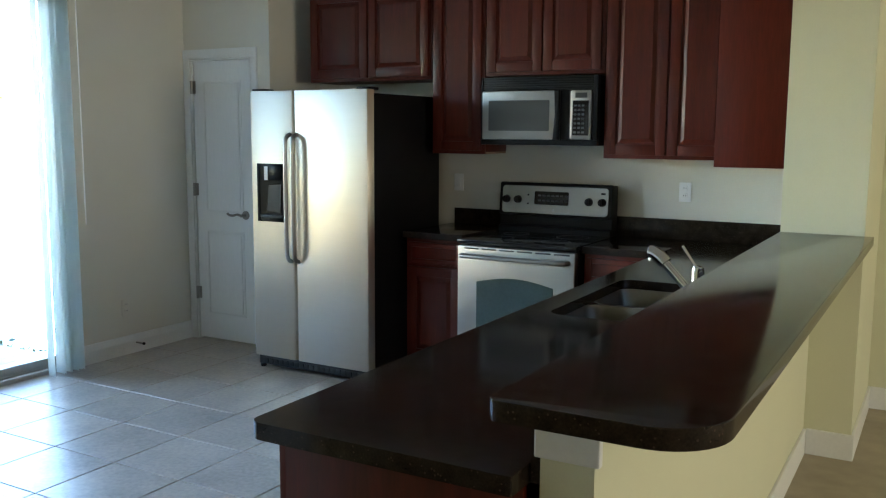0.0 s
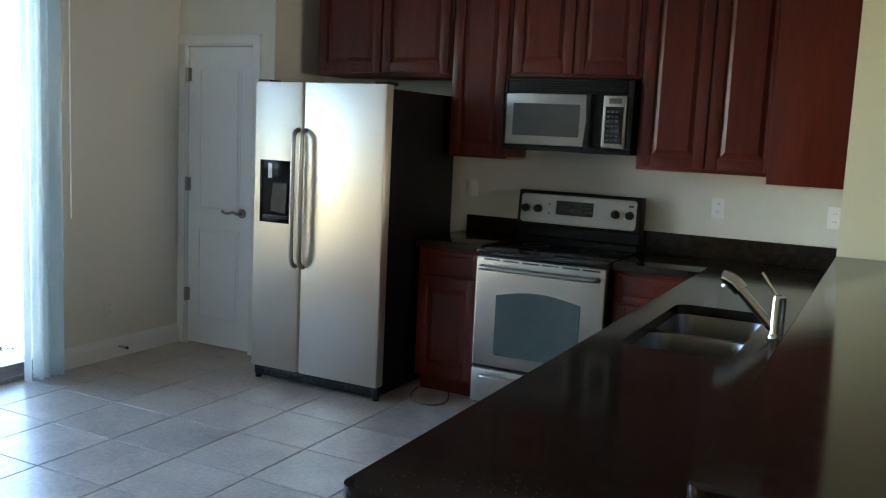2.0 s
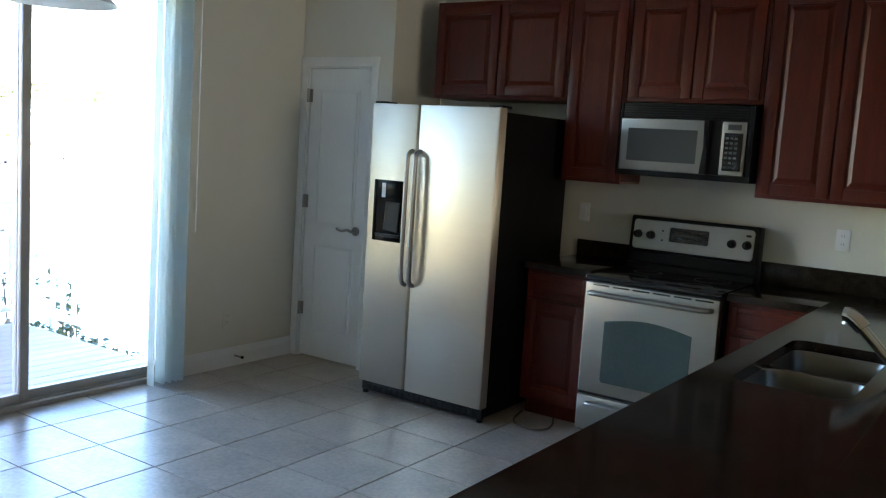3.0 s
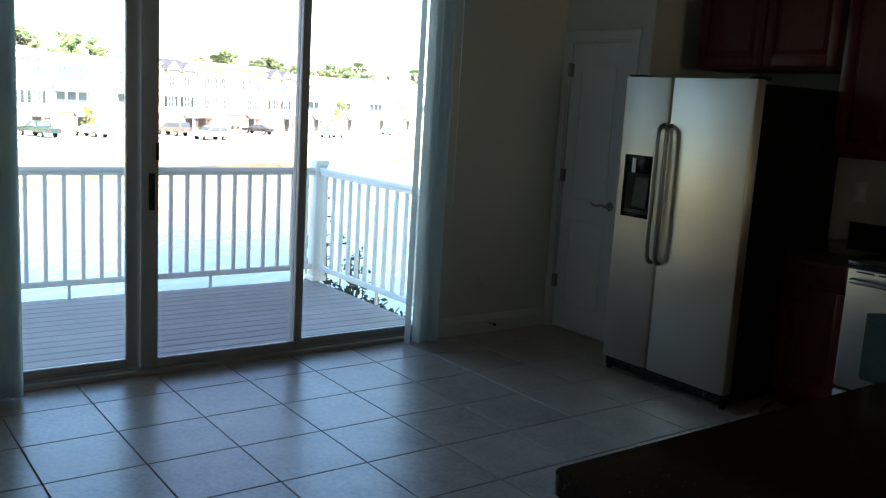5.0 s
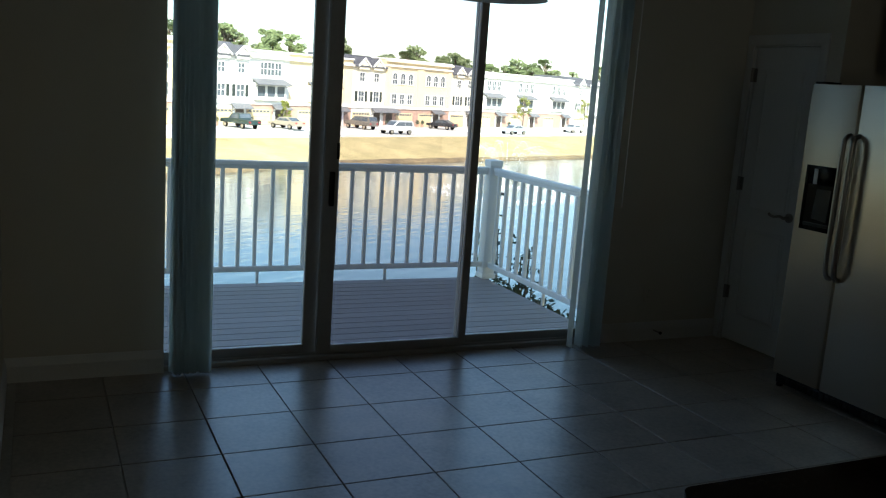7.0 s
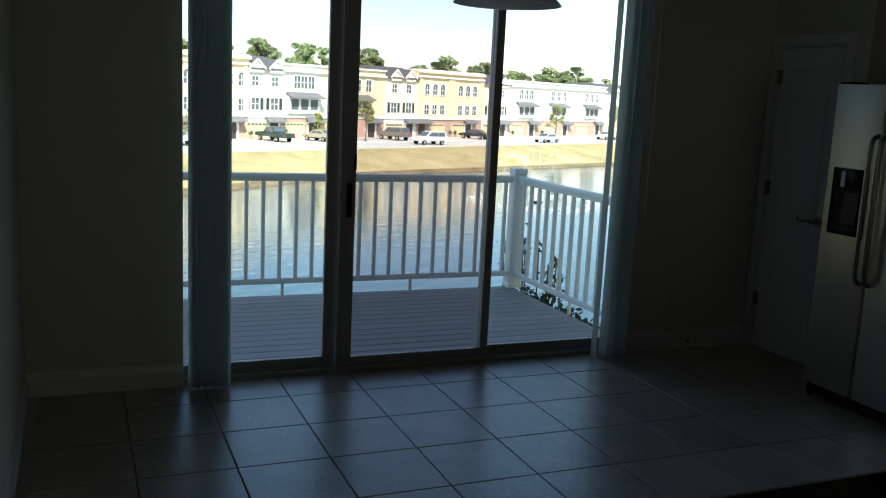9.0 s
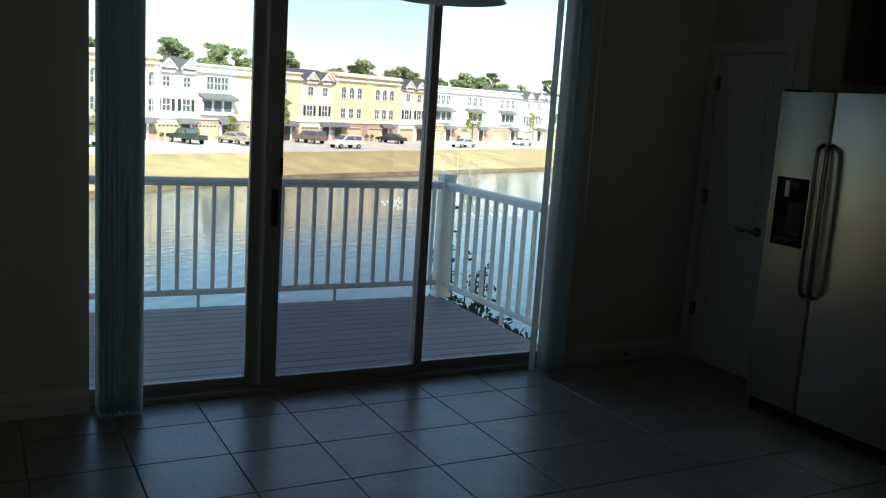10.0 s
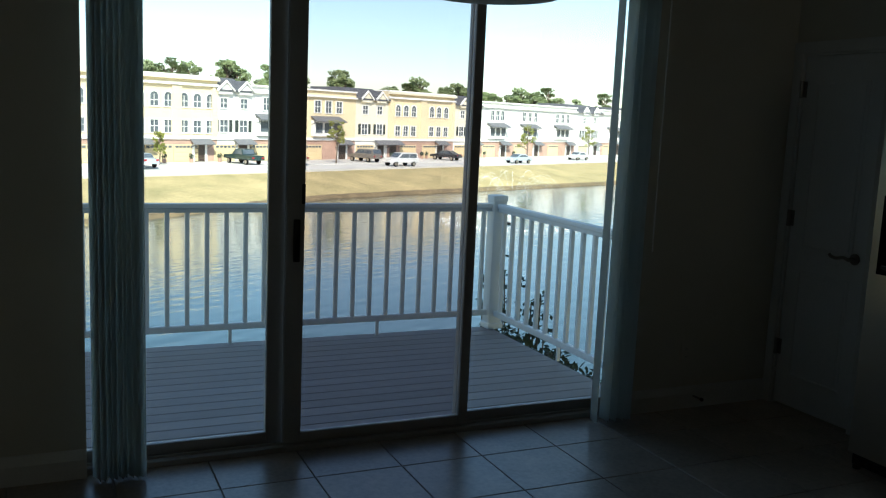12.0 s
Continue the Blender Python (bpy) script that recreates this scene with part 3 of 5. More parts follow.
# refrigerator
FRX, FRW, FRF, FRH = 0.996, 0.910, -0.425, 1.800
fr = thing("refrigerator", "stainless steel side-by-side refrigerator with black sides, both doors shut", "refrigerator", (FRX + FRW / 2, FRF, 0))
hw = FRW / 2
part("cabinet_body", box(-hw + 0.006, hw - 0.006, 0.075, 0.86, 0.03, FRH - 0.022, 0.006), BLACKM, fr, "black textured side panels")
split = -hw + 0.352
for a, b in ((-hw, split - 0.004), (split + 0.004, hw)):
    o = [(a, 0.068), (a, 0.018), (a + 0.006, 0.006), (a + 0.018, 0.0), (b - 0.018, 0.0), (b - 0.006, 0.006), (b, 0.018), (b, 0.068)]
    d = part("door", prism(o, 0.088, FRH, "Z", 0.004, 2), STEEL, fr)
    part("gasket", box(a + 0.012, b - 0.012, 0.068, 0.076, 0.10, FRH - 0.012), BLACK, d, "black door gasket")
for s in (-1, 1):
    x = split + s * 0.028
    pts = curve_pts([(x, 0.002, 1.53), (x, -0.030, 1.515), (x, -0.046, 1.47), (x, -0.050, 1.25), (x, -0.050, 1.0), (x, -0.047, 0.80), (x, -0.030, 0.745), (x, 0.002, 0.73)], 6)
    part("handle", tube(pts, 0.0135, 12), STEELD, fr, "bowed steel bar handle")
DX0, DX1, DZ0, DZ1 = -hw + 0.055, split - 0.052, 0.975, 1.345
bm = bmesh.new()
box(DX0, DX0 + 0.022, -0.006, 0.004, DZ0, DZ1, 0.003, into=bm)
box(DX1 - 0.022, DX1, -0.006, 0.004, DZ0, DZ1, 0.003, into=bm)
box(DX0 + 0.022, DX1 - 0.022, -0.006, 0.004, DZ0, DZ0 + 0.03, 0.003, into=bm)
box(DX0 + 0.022, DX1 - 0.022, -0.006, 0.004, DZ1 - 0.105, DZ1, 0.003, into=bm)
disp = part("dispenser", bm, DISPB, fr, "black ice and water dispenser")
part("recess", box(DX0 + 0.02, DX1 - 0.02, -0.003, -0.0015, DZ0 + 0.028, DZ1 - 0.1), DISPB, disp)
part("control_panel", box(DX0 + 0.095, DX1 - 0.03, -0.009, -0.005, DZ1 - 0.095, DZ1 - 0.015, 0.002), DISPB, disp, "dark control panel")
part("paper_sticker", box(DX0 + 0.062, DX0 + 0.09, -0.0085, -0.006, DZ1 - 0.105, DZ1 - 0.018, 0.001), WHITEPL, disp, "small white paper sticker")
part("paddle", prism([(DX0 + 0.085, DZ0 + 0.07), (DX1 - 0.05, DZ0 + 0.06), (DX1 - 0.04, DZ0 + 0.24), (DX0 + 0.10, DZ0 + 0.24)], -0.012, -0.004, "Y", 0.002, 1), BLACK, disp)
part("drip_tray", box(DX0 + 0.03, DX1 - 0.03, -0.016, -0.003, DZ0 + 0.028, DZ0 + 0.045, 0.003), BLACK, disp)
bm = box(-hw + 0.01, hw - 0.01, 0.035, 0.075, 0.022, 0.078, 0.004)
for k in range(20):
    box(-hw + 0.05 + k * 0.042, -hw + 0.083 + k * 0.042, 0.030, 0.036, 0.034, 0.062, 0.001, into=bm)
part("base_grille", bm, BLACK, fr, "black kick grille")
for s in (-1, 1):
    part("foot", cyl((s * (hw - 0.03), 0.05, 0.012), 0.02, 0.024, "Z", 14, bev=0.003), BLACK, fr)
    part("hinge_cap", box(s * (hw - 0.05) - 0.045, s * (hw - 0.05) + 0.045, 0.02, 0.13, FRH - 0.004, FRH + 0.014, 0.006), BLACK, fr)

# range
RX, RW, RF = 2.371, 0.758, -0.165
rg = thing("range", "freestanding stainless steel electric range with a black glass cooktop", "range", (RX + RW / 2, RF, 0))
hw = RW / 2
part("body", box(-hw + 0.003, hw - 0.003, 0.045, 0.66, 0.025, 0.892, 0.004), BLACKM, rg, "black enamel sides")
part("cooktop", box(-hw, hw, 0.0, 0.61, 0.893, 0.918, 0.006), GLOSSB, rg, "black ceramic glass cooktop")
for x, y, r in ((-0.19, 0.16, 0.10), (0.19, 0.16, 0.085), (-0.19, 0.43, 0.08), (0.19, 0.43, 0.10)):
    part("burner_ring", lathe([(r, 0.9182), (r, 0.9188), (r - 0.004, 0.9188), (r - 0.004, 0.9182)], (x, y, 0), 36), BUTTON, rg, "thin grey burner ring")
od = part("oven_door", prism(rounded(-hw + 0.006, hw - 0.006, 0.262, 0.880, (0.008,) * 4, 3), 0.0, 0.045, "Y", 0.005, 2), APPL, rg, "stainless oven door")
arch = [(-0.245, 0.345), (-0.235, 0.33), (0.235, 0.33), (0.245, 0.345), (0.245, 0.655)] + [(0.245 - 0.49 * k / 12, 0.67 + 0.035 * math.sin(math.pi * k / 12)) for k in range(13)] + [(-0.245, 0.655)]
part("window", prism(arch, -0.004, 0.002, "Y", 0.002, 1), OVENG, od, "dark greenish oven window")
bm = tube(curve_pts([(-0.335, 0.0, 0.822), (-0.325, -0.035, 0.824), (-0.29, -0.052, 0.825), (0.0, -0.056, 0.825), (0.29, -0.052, 0.825), (0.325, -0.035, 0.824), (0.335, 0.0, 0.822)], 6), 0.0135, 12)
part("handle", bm, APPL, od, "stainless bar handle")
for k in range(6):
    part("vent_slot", box(-hw + 0.05 + k * 0.115, -hw + 0.145 + k * 0.115, -0.002, 0.003, 0.862, 0.871, 0.001), BLACK, od)
dr = part("storage_drawer", prism(rounded(-hw + 0.006, hw - 0.006, 0.045, 0.243, (0.008,) * 4, 3), 0.0, 0.045, "Y", 0.005, 2), APPL, rg, "stainless storage drawer")
part("handle", tube(curve_pts([(-0.30, 0.0, 0.20), (-0.285, -0.034, 0.203), (0, -0.042, 0.205), (0.285, -0.034, 0.203), (0.30, 0, 0.20)], 6), 0.011, 10), APPL, dr, "stainless bar handle")
part("kick_strip", box(-hw + 0.008, hw - 0.008, 0.01, 0.045, 0.246, 0.259), BLACK, rg)
for s in (-1, 1):
    for y in (0.08, 0.6):
        part("foot", cyl((s * (hw - 0.05), y, 0.0125), 0.018, 0.025, "Z", 12), BLACK, rg)
bm = prism([(0.555, 0.912), (0.69, 0.912), (0.69, 1.225), (0.60, 1.232), (0.585, 1.222), (0.565, 1.03), (0.585, 1.02), (0.585, 0.96), (0.555, 0.95)], -hw, hw, "X", 0.006, 2)
bg = part("backguard", bm, BLACK, rg, "black backguard")


def on_guard(x, z, out=0.0):
    """A point on the sloping control face."""
    return Vector((x, 0.5655 + (z - 1.03) * (0.02 / 0.192) - out, z))


bm = prism(rounded(-hw + 0.022, hw - 0.022, -0.088, 0.088, (0.022,) * 4, 5), -0.004, 0.004, "Y", 0.002, 1)
bm.transform(Matrix.Translation(on_guard(0, 1.125, 0.002)) @ Matrix.Rotation(-0.104, 4, "X"))
face = part("control_face", bm, APPL, bg, "stainless control face")
bm = prism(rounded(-0.125, 0.105, -0.042, 0.042, (0.008,) * 4, 3), -0.003, 0.003, "Y", 0.001, 1)
bm.transform(Matrix.Translation(on_guard(-0.005, 1.138, 0.008)) @ Matrix.Rotation(-0.104, 4, "X"))
part("display", bm, GLOSSB, bg, "black clock display")
for r_ in range(2):
    for k in range(7):
        q = on_guard(-0.105 + k * 0.03, 1.122 + r_ * 0.032, 0.012)
        part("button", box(q.x, q.x + 0.02, q.y - 0.0008, q.y + 0.0008, q.z - 0.005, q.z + 0.005), BUTTON, bg, "grey button print")
for x in (-0.325, -0.245, 0.235, 0.320):
    q = on_guard(x, 1.125, 0.018)
    bm = cyl(q, 0.026, 0.026, "Y", 20, r2=0.022, bev=0.003)
    box(q.x - 0.005, q.x + 0.005, q.y - 0.024, q.y - 0.008, q.z - 0.02, q.z + 0.02, 0.003, into=bm)
    part("knob", bm, BLACK, bg, "black control knob")
q = on_guard(0.0, 1.062, 0.007)
part("badge", cyl(q, 0.009, 0.003, "Y", 14), STEELD, bg, "small round badge")
for z in (1.10, 1.155):
    part("indicator", cyl(on_guard(-0.175, z, 0.007), 0.006, 0.003, "Y", 10), BLACK, bg)
q = on_guard(0.325, 1.178, 0.008)
part("print", box(q.x - 0.014, q.x + 0.014, q.y - 0.001, q.y + 0.001, q.z - 0.006, q.z + 0.006), BLACK, bg)

# microwave over the range
MX, MW_, MF, MZ, MH = 2.350, 0.758, 0.172, 1.474, 0.410
mw = thing("microwave", "over-the-range microwave with a stainless door and black housing", "microwave", (MX + MW_ / 2, MF, MZ))
hw = MW_ / 2
part("housing", box(-hw, hw, 0.04, KY - MF - 0.002, 0.0, MH, 0.004), BLACK, mw, "black housing")
bm = box(-hw, hw, 0.0, 0.04, 0.0, 0.032, 0.004)
box(-hw, -hw + 0.012, 0.0, 0.04, 0.032, MH, 0.003, into=bm)
box(hw - 0.03, hw, 0.0, 0.04, 0.032, MH, 0.003, into=bm)
part("front_frame", bm, BLACK, mw)
bm = box(-hw + 0.012, hw - 0.03, 0.012, 0.04, 0.328, MH, 0.003)
for k in range(6):
    box(-hw + 0.014, hw - 0.032, 0.002, 0.014, 0.334 + k * 0.0135, 0.341 + k * 0.0135, 0.001, into=bm)
part("vent_grille", bm, BLACK, mw, "black louvred vent")
md = part("door", prism(rounded(-hw + 0.014, 0.145, 0.034, 0.324, (0.008,) * 4, 3), -0.012, 0.04, "Y", 0.004, 2), APPL, mw, "stainless door")
part("window", prism(rounded(-hw + 0.058, 0.082, 0.085, 0.268, (0.006,) * 4, 3), -0.0145, -0.010, "Y", 0.001, 1), MWG, md, "dark mesh window")
part("handle", prism([(0.112, 0.034), (0.150, 0.034), (0.150, 0.324), (0.118, 0.324), (0.124, 0.18)], -0.03, -0.013, "Y", 0.004, 2), BLACK, md, "black bowed handle")
part("divider", box(0.146, 0.212, 0.0, 0.04, 0.034, 0.324, 0.003), BLACK, mw)
cp = part("control_panel", prism(rounded(0.214, hw - 0.034, 0.036, 0.322, (0.008,) * 4, 3), -0.010, 0.04, "Y", 0.003, 2), APPL, mw, "stainless control panel")
part("keypad", box(0.230, hw - 0.050, -0.0125, -0.009, 0.06, 0.262, 0.001), GLOSSB, cp, "black keypad")
part("clock", box(0.245, hw - 0.062, -0.0125, -0.009, 0.278, 0.308, 0.001), MWG, cp, "dark clock window")
for r_ in range(7):
    for k in range(3):
        part("button", box(0.238 + k * 0.024, 0.254 + k * 0.024, -0.0138, -0.0124, 0.072 + r_ * 0.026, 0.084 + r_ * 0.026), BUTTON, cp)
part("light_lens", box(-0.1, 0.1, 0.12, 0.2, -0.004, 0.001), WHITEPL, mw)


def outlet(at, turn=0, switch=False, label="white duplex wall outlet with a plain cover plate", paint=None):
    paint = paint or WHITEPL
    o = thing("wall_outlet" if not switch else "wall_switch", label, "outlet" if not switch else "switch", at, turn, group="wall outlets")
    part("cover_plate", prism(rounded(-0.036, 0.036, -0.058, 0.058, (0.005,) * 4, 3), -0.006, -0.0005, "Y", 0.002, 2), paint, o)
    if switch:
        part("rocker", box(-0.016, 0.016, -0.010, -0.005, -0.033, 0.033, 0.002), paint, o)
    else:
        for z in (-0.022, 0.022):
            s = part("socket", prism(rounded(-0.017, 0.017, z - 0.016, z + 0.016, (0.012,) * 4, 4), -0.009, -0.005, "Y", 0.001, 1), paint, o)
            for dx in (-0.006, 0.006):
                part("slot", box(dx - 0.001, dx + 0.001, -0.0096, -0.0085, z - 0.003, z + 0.006), BLACK, s)
    return o


outlet((1.99, KY, 1.21), switch=True, label="white rocker switch on the kitchen wall")
outlet((3.535, KY, 1.20))
outlet((4.145, KY, 1.195))
outlet((0, -0.62, 0.33), 90, label="painted-over low outlet on the wall by the closet", paint=WALL)

# door stop on the skirting
ds = thing("door_stop", "small dark spring door stop on the baseboard", "door stop", (0.014, -0.55, 0.07))
part("spring", cyl((0.035, 0, 0), 0.006, 0.07, "X", 10), NICKEL, ds)
part("tip", cyl((0.075, 0, 0), 0.010, 0.016, "X", 12, bev=0.003), BLACK, ds, "black rubber tip")

# water line looped on the floor beside the refrigerator
loop = [(1.96, -0.02, 0.012), (1.99, -0.17, 0.006), (2.06, -0.265, 0.006), (2.16, -0.285, 0.006), (2.225, -0.22, 0.006), (2.215, -0.12, 0.006), (2.16, 0.0, 0.006)]
tagged(part("cable", tube(curve_pts(loop), 0.006, 8), CABLE), "thin brown cable looped on the floor tiles", "cable")

# ---- dining side ----


def blind(y0, y1, n, lean, seed, label):
    """Vertical vanes drawn together in a stack, on a head rail."""
    rnd = random.Random(seed)
    b = thing("vertical_blind", label, "blind", (0.085, (y0 + y1) / 2, 0), group="vertical blinds")
    part("head_rail", box(-0.03, 0.03, (y0 - y1) / 2 - 0.02, (y1 - y0) / 2 + 0.02, 2.46, 2.50, 0.004), WHITEPL, b, "white head rail")
    for k in range(n):
        y = (y0 - y1) / 2 + (k + 0.5) * (y1 - y0) / n
        a = radians(90 + lean + rnd.uniform(-14, 14))
        bm = bmesh.new()
        w, pts = 0.089, []
        for q in range(7):
            s = -w / 2 + w * q / 6
            bow = 0.007 * (1 - (2 * q / 6 - 1) ** 2)
            pts.append((s * math.cos(a - math.pi / 2) - bow * math.sin(a - math.pi / 2), s * math.sin(a - math.pi / 2) + bow * math.cos(a - math.pi / 2)))
        sway = rnd.uniform(-0.006, 0.006)
        rows = [[bm.verts.new((p[0], y + p[1] + sway * (1 - z / 2.46), z)) for p in pts] for z in (0.014 + rnd.uniform(0, 0.006), 1.2, 2.46)]
        for r0, r1 in zip(rows, rows[1:]):
            for q in range(6):
                bm.faces.new((r0[q], r0[q + 1], r1[q + 1], r1[q]))
        bmesh.ops.solidify(bm, geom=bm.faces[:], thickness=0.0012)
        part("vane", bm, VANE, b)
    return b


blind(-3.81, -3.615, 14, 26, 3, "pale blue-grey vertical blind drawn together beside the glass door")
bl = blind(-1.225, -1.07, 10, 2, 4, "pale vertical blind drawn together beside the glass door")
part("vane", box(-0.035, 0.03, -0.135, -0.1335, 0.012, 2.46), VANE, bl)
part("wand", cyl((0.045, 0.135, 1.7), 0.004, 1.5, "Z", 8), WHITEPL, bl, "thin white tilt wand")

LX, LY, LZ = 0.85, -2.42, 2.078
lamp = thing("pendant_lamp", "wide frosted white glass pendant lamp, switched off, hanging from the ceiling", "pendant lamp", (LX, LY, LZ))
bowl = [(0.0, 0.175), (0.035, 0.175), (0.05, 0.155), (0.095, 0.122), (0.165, 0.08), (0.228, 0.036), (0.256, 0.008), (0.262, 0.0), (0.256, -0.001), (0.248, 0.006), (0.222, 0.030), (0.16, 0.072), (0.09, 0.112), (0.03, 0.135), (0.0, 0.137)]
part("shade", lathe(bowl, seg=64), SHADE, lamp, "white bowl shade")
part("socket", lathe([(0.0, 0.085), (0.018, 0.085), (0.022, 0.095), (0.022, 0.138), (0.0, 0.138)], seg=20), NICKEL, lamp, "satin nickel lamp socket")
part("rod", cyl((0, 0, (0.17 + TOP - LZ - 0.03) / 2), 0.006, TOP - LZ - 0.20, "Z", 10), NICKEL, lamp, "satin nickel rod")
part("canopy", lathe([(0, TOP - LZ - 0.001), (0.065, TOP - LZ - 0.001), (0.06, TOP - LZ - 0.02), (0.02, TOP - LZ - 0.035), (0, TOP - LZ - 0.035)], seg=28), NICKEL, lamp)

# ---- outside: deck ----
deck = thing("deck", "grey-brown composite board deck outside the glass door", "deck", (-1.45, -2.4, DZ), kind="structure")
part("joist_frame", box(-1.32, 1.28, -2.6, 1.93, -0.22, -0.03), RAIL, deck, "white fascia frame")
bw = 0.14
bm = box(-bw / 2 + 0.004, bw / 2 - 0.004, -2.62, 1.95, -0.028, 0.0, 0.003, 1)
board_mesh = mesh_of(bm, DECK)
for k in range(19):
    piece("board", board_mesh, deck, (1.300 - (k + 0.5) * bw, 0, 0))


def railing(at, turn, length, pitch, first, foot, label):
    r = thing("railing", label, "railing", at, turn, group="deck railings")
    part("top_rail", box(0, length, -0.032, 0.032, 1.050, 1.090, 0.012, 3), RAIL, r)
    part("top_rail_web", box(0, length, -0.018, 0.018, 1.020, 1.051, 0.003), RAIL, r)
    part("bottom_rail", box(0, length, -0.02, 0.02, 0.115, 0.165, 0.005), RAIL, r)
    bm = box(-0.016, 0.016, -0.016, 0.016, 0.160, 1.025, 0.003, 1)
    me = mesh_of(bm, RAIL)
    x = first
    while x < length - 0.02:
        piece("baluster", me, r, (x, 0, 0))
        x += pitch
    for x in foot:
        part("foot_block", box(x - 0.012, x + 0.012, -0.012, 0.012, 0.0, 0.117, 0.003), RAIL, r)
    return r


railing((-2.765, -0.50, DZ), -90, 4.3, 0.1445, 0.064, (1.0, 2.2, 3.4), "white vinyl deck railing with square balusters over the pond")
railing((-2.70, -0.440, DZ), 0, 2.5, 0.1512, 0.084, (1.05,), "white vinyl deck railing with square balusters at the deck's side")
ps = thing("railing_post", "square white vinyl corner post with a flat cap", "post", (-2.77, -0.435, DZ))
part("shaft", box(-0.062, 0.062, -0.062, 0.062, 0.0, 1.105, 0.006), RAIL, ps)
part("cap", box(-0.068, 0.068, -0.068, 0.068, 1.105, 1.160, 0.01), RAIL, ps)
part("base_trim", box(-0.074, 0.074, -0.074, 0.074, 0.001, 0.05, 0.01), RAIL, ps)

INDOORS = set(bpy.data.objects)
# the land beyond the deck has axes of its own, laid along the row of houses
ABROAD = pose(-2.728, 59.666, -0.95, 0, 0, 28.6)

# ---- outside: land and water ----
GRASS = mat("dry_tan_grass", (0.43, 0.33, 0.165), 0.95, vary=0.3, scale=0.30, fine=4.0, bump=0.7, dist=0.15, second=(0.23, 0.20, 0.085))
WATER = mat("pond_water", (0.018, 0.042, 0.042), 0.07, vary=0.2, scale=0.05, fine=1.0, bump=0.5, dist=0.06, stretch=(1.6, 0.5, 1), spec=0.5)
CONC = mat("pale_concrete_road", (0.55, 0.53, 0.49), 0.9, vary=0.08, scale=0.3, fine=6, bump=0.2)
LEAF = mat("green_leaves", (0.30, 0.36, 0.17), 0.6, vary=0.4, scale=3, fine=14, bump=0.0, random=0.15)
LEAFY = mat("yellow_spring_leaves", (0.30, 0.32, 0.07), 0.6, vary=0.3, scale=3, fine=14, bump=0.0, random=0.1)
for leafm in (LEAF, LEAFY):
    ln, ll = leafm.node_tree.nodes, leafm.node_tree.links
    lt, lx = ln.new("ShaderNodeBsdfTranslucent"), ln.new("ShaderNodeMixShader")
    ll.new(ln["Principled BSDF"].inputs["Base Color"].links[0].from_socket, lt.inputs["Color"])
    lx.inputs[0].default_value = 0.4
    ll.new(ln["Principled BSDF"].outputs[0], lx.inputs[1])
    ll.new(lt.outputs[0], lx.inputs[2])
    ll.new(lx.outputs[0], ln["Material Output"].inputs["Surface"])
LEAFD = mat("dark_evergreen_leaves", (0.035, 0.055, 0.03), 0.5, vary=0.4, scale=4, fine=18, bump=0.0)
BARK = mat("grey_brown_bark", (0.14, 0.105, 0.075), 0.9, vary=0.3, scale=6, fine=30, bump=0.5, dist=0.01)
BRICK = mat("red_brown_brick", (0.46, 0.30, 0.23), 0.85, vary=0.15, scale=1, fine=18, bump=0.2)
TAN = mat("tan_stucco", (0.77, 0.63, 0.40), 0.85, vary=0.06, scale=0.5, fine=12, bump=0.15)
CREAM = mat("cream_stucco", (0.80, 0.73, 0.56), 0.85, vary=0.06, scale=0.5, fine=12, bump=0.15)
WHITEH = mat("white_siding", (0.74, 0.72, 0.67), 0.8, vary=0.05, scale=0.5, fine=12, bump=0.15)
WTRIM = mat("white_exterior_trim", (0.80, 0.78, 0.72), 0.7, vary=0.04, bump=0.0)
ROOF = mat("dark_grey_shingle", (0.10, 0.10, 0.11), 0.85, vary=0.25, scale=2, fine=14, bump=0.3, dist=0.02)
AWN = mat("grey_metal_awning", (0.17, 0.17, 0.18), 0.6, 0.2, vary=0.1, bump=0.0)
HPANE = mat("dark_house_window", (0.10, 0.12, 0.14), 0.08, vary=0.2, scale=1, bump=0.0)
SHUT = mat("black_green_shutter", (0.03, 0.04, 0.035), 0.6, vary=0.1, bump=0.0)
GAR = mat("cream_garage_door", (0.66, 0.52, 0.30), 0.6, vary=0.05, bump=0.0)
EDOOR = mat("dark_entry_door", (0.06, 0.04, 0.03), 0.5, vary=0.1, bump=0.0)


def bank_x(y):
    """Where the far shore lies."""
    pts = ((-400, -70), (-60, -76), (-22, -81), (-9, -84.2), (5.5, -86.6), (30, -84.5), (55, -82.3), (120, -80), (400, -70))
    for (a, p), (b, q) in zip(pts, pts[1:]):
        if y <= b:
            return p + (q - p) * (max(y, a) - a) / (b - a)
    return pts[-1][1]


def road_x(y):
    return -95.0


def ground_z(x, y):
    b, r = bank_x(y), road_x(y)
    near = (ABROAD @ Vector((x, y, 0))).x
    if near > -4.5:
        return -3.7
    if near > -9:
        return -3.7 - (-4.5 - near) / 4.5 * 3.1
    if x > b:
        return -6.8
    if x > b - 1.0:
        return -6.8 + (b - x) * 1.0
    k = min(1.0, (b - 1.0 - x) / max(4.0, (b - 1.0) - r))
    return -5.8 + 1.75 * k


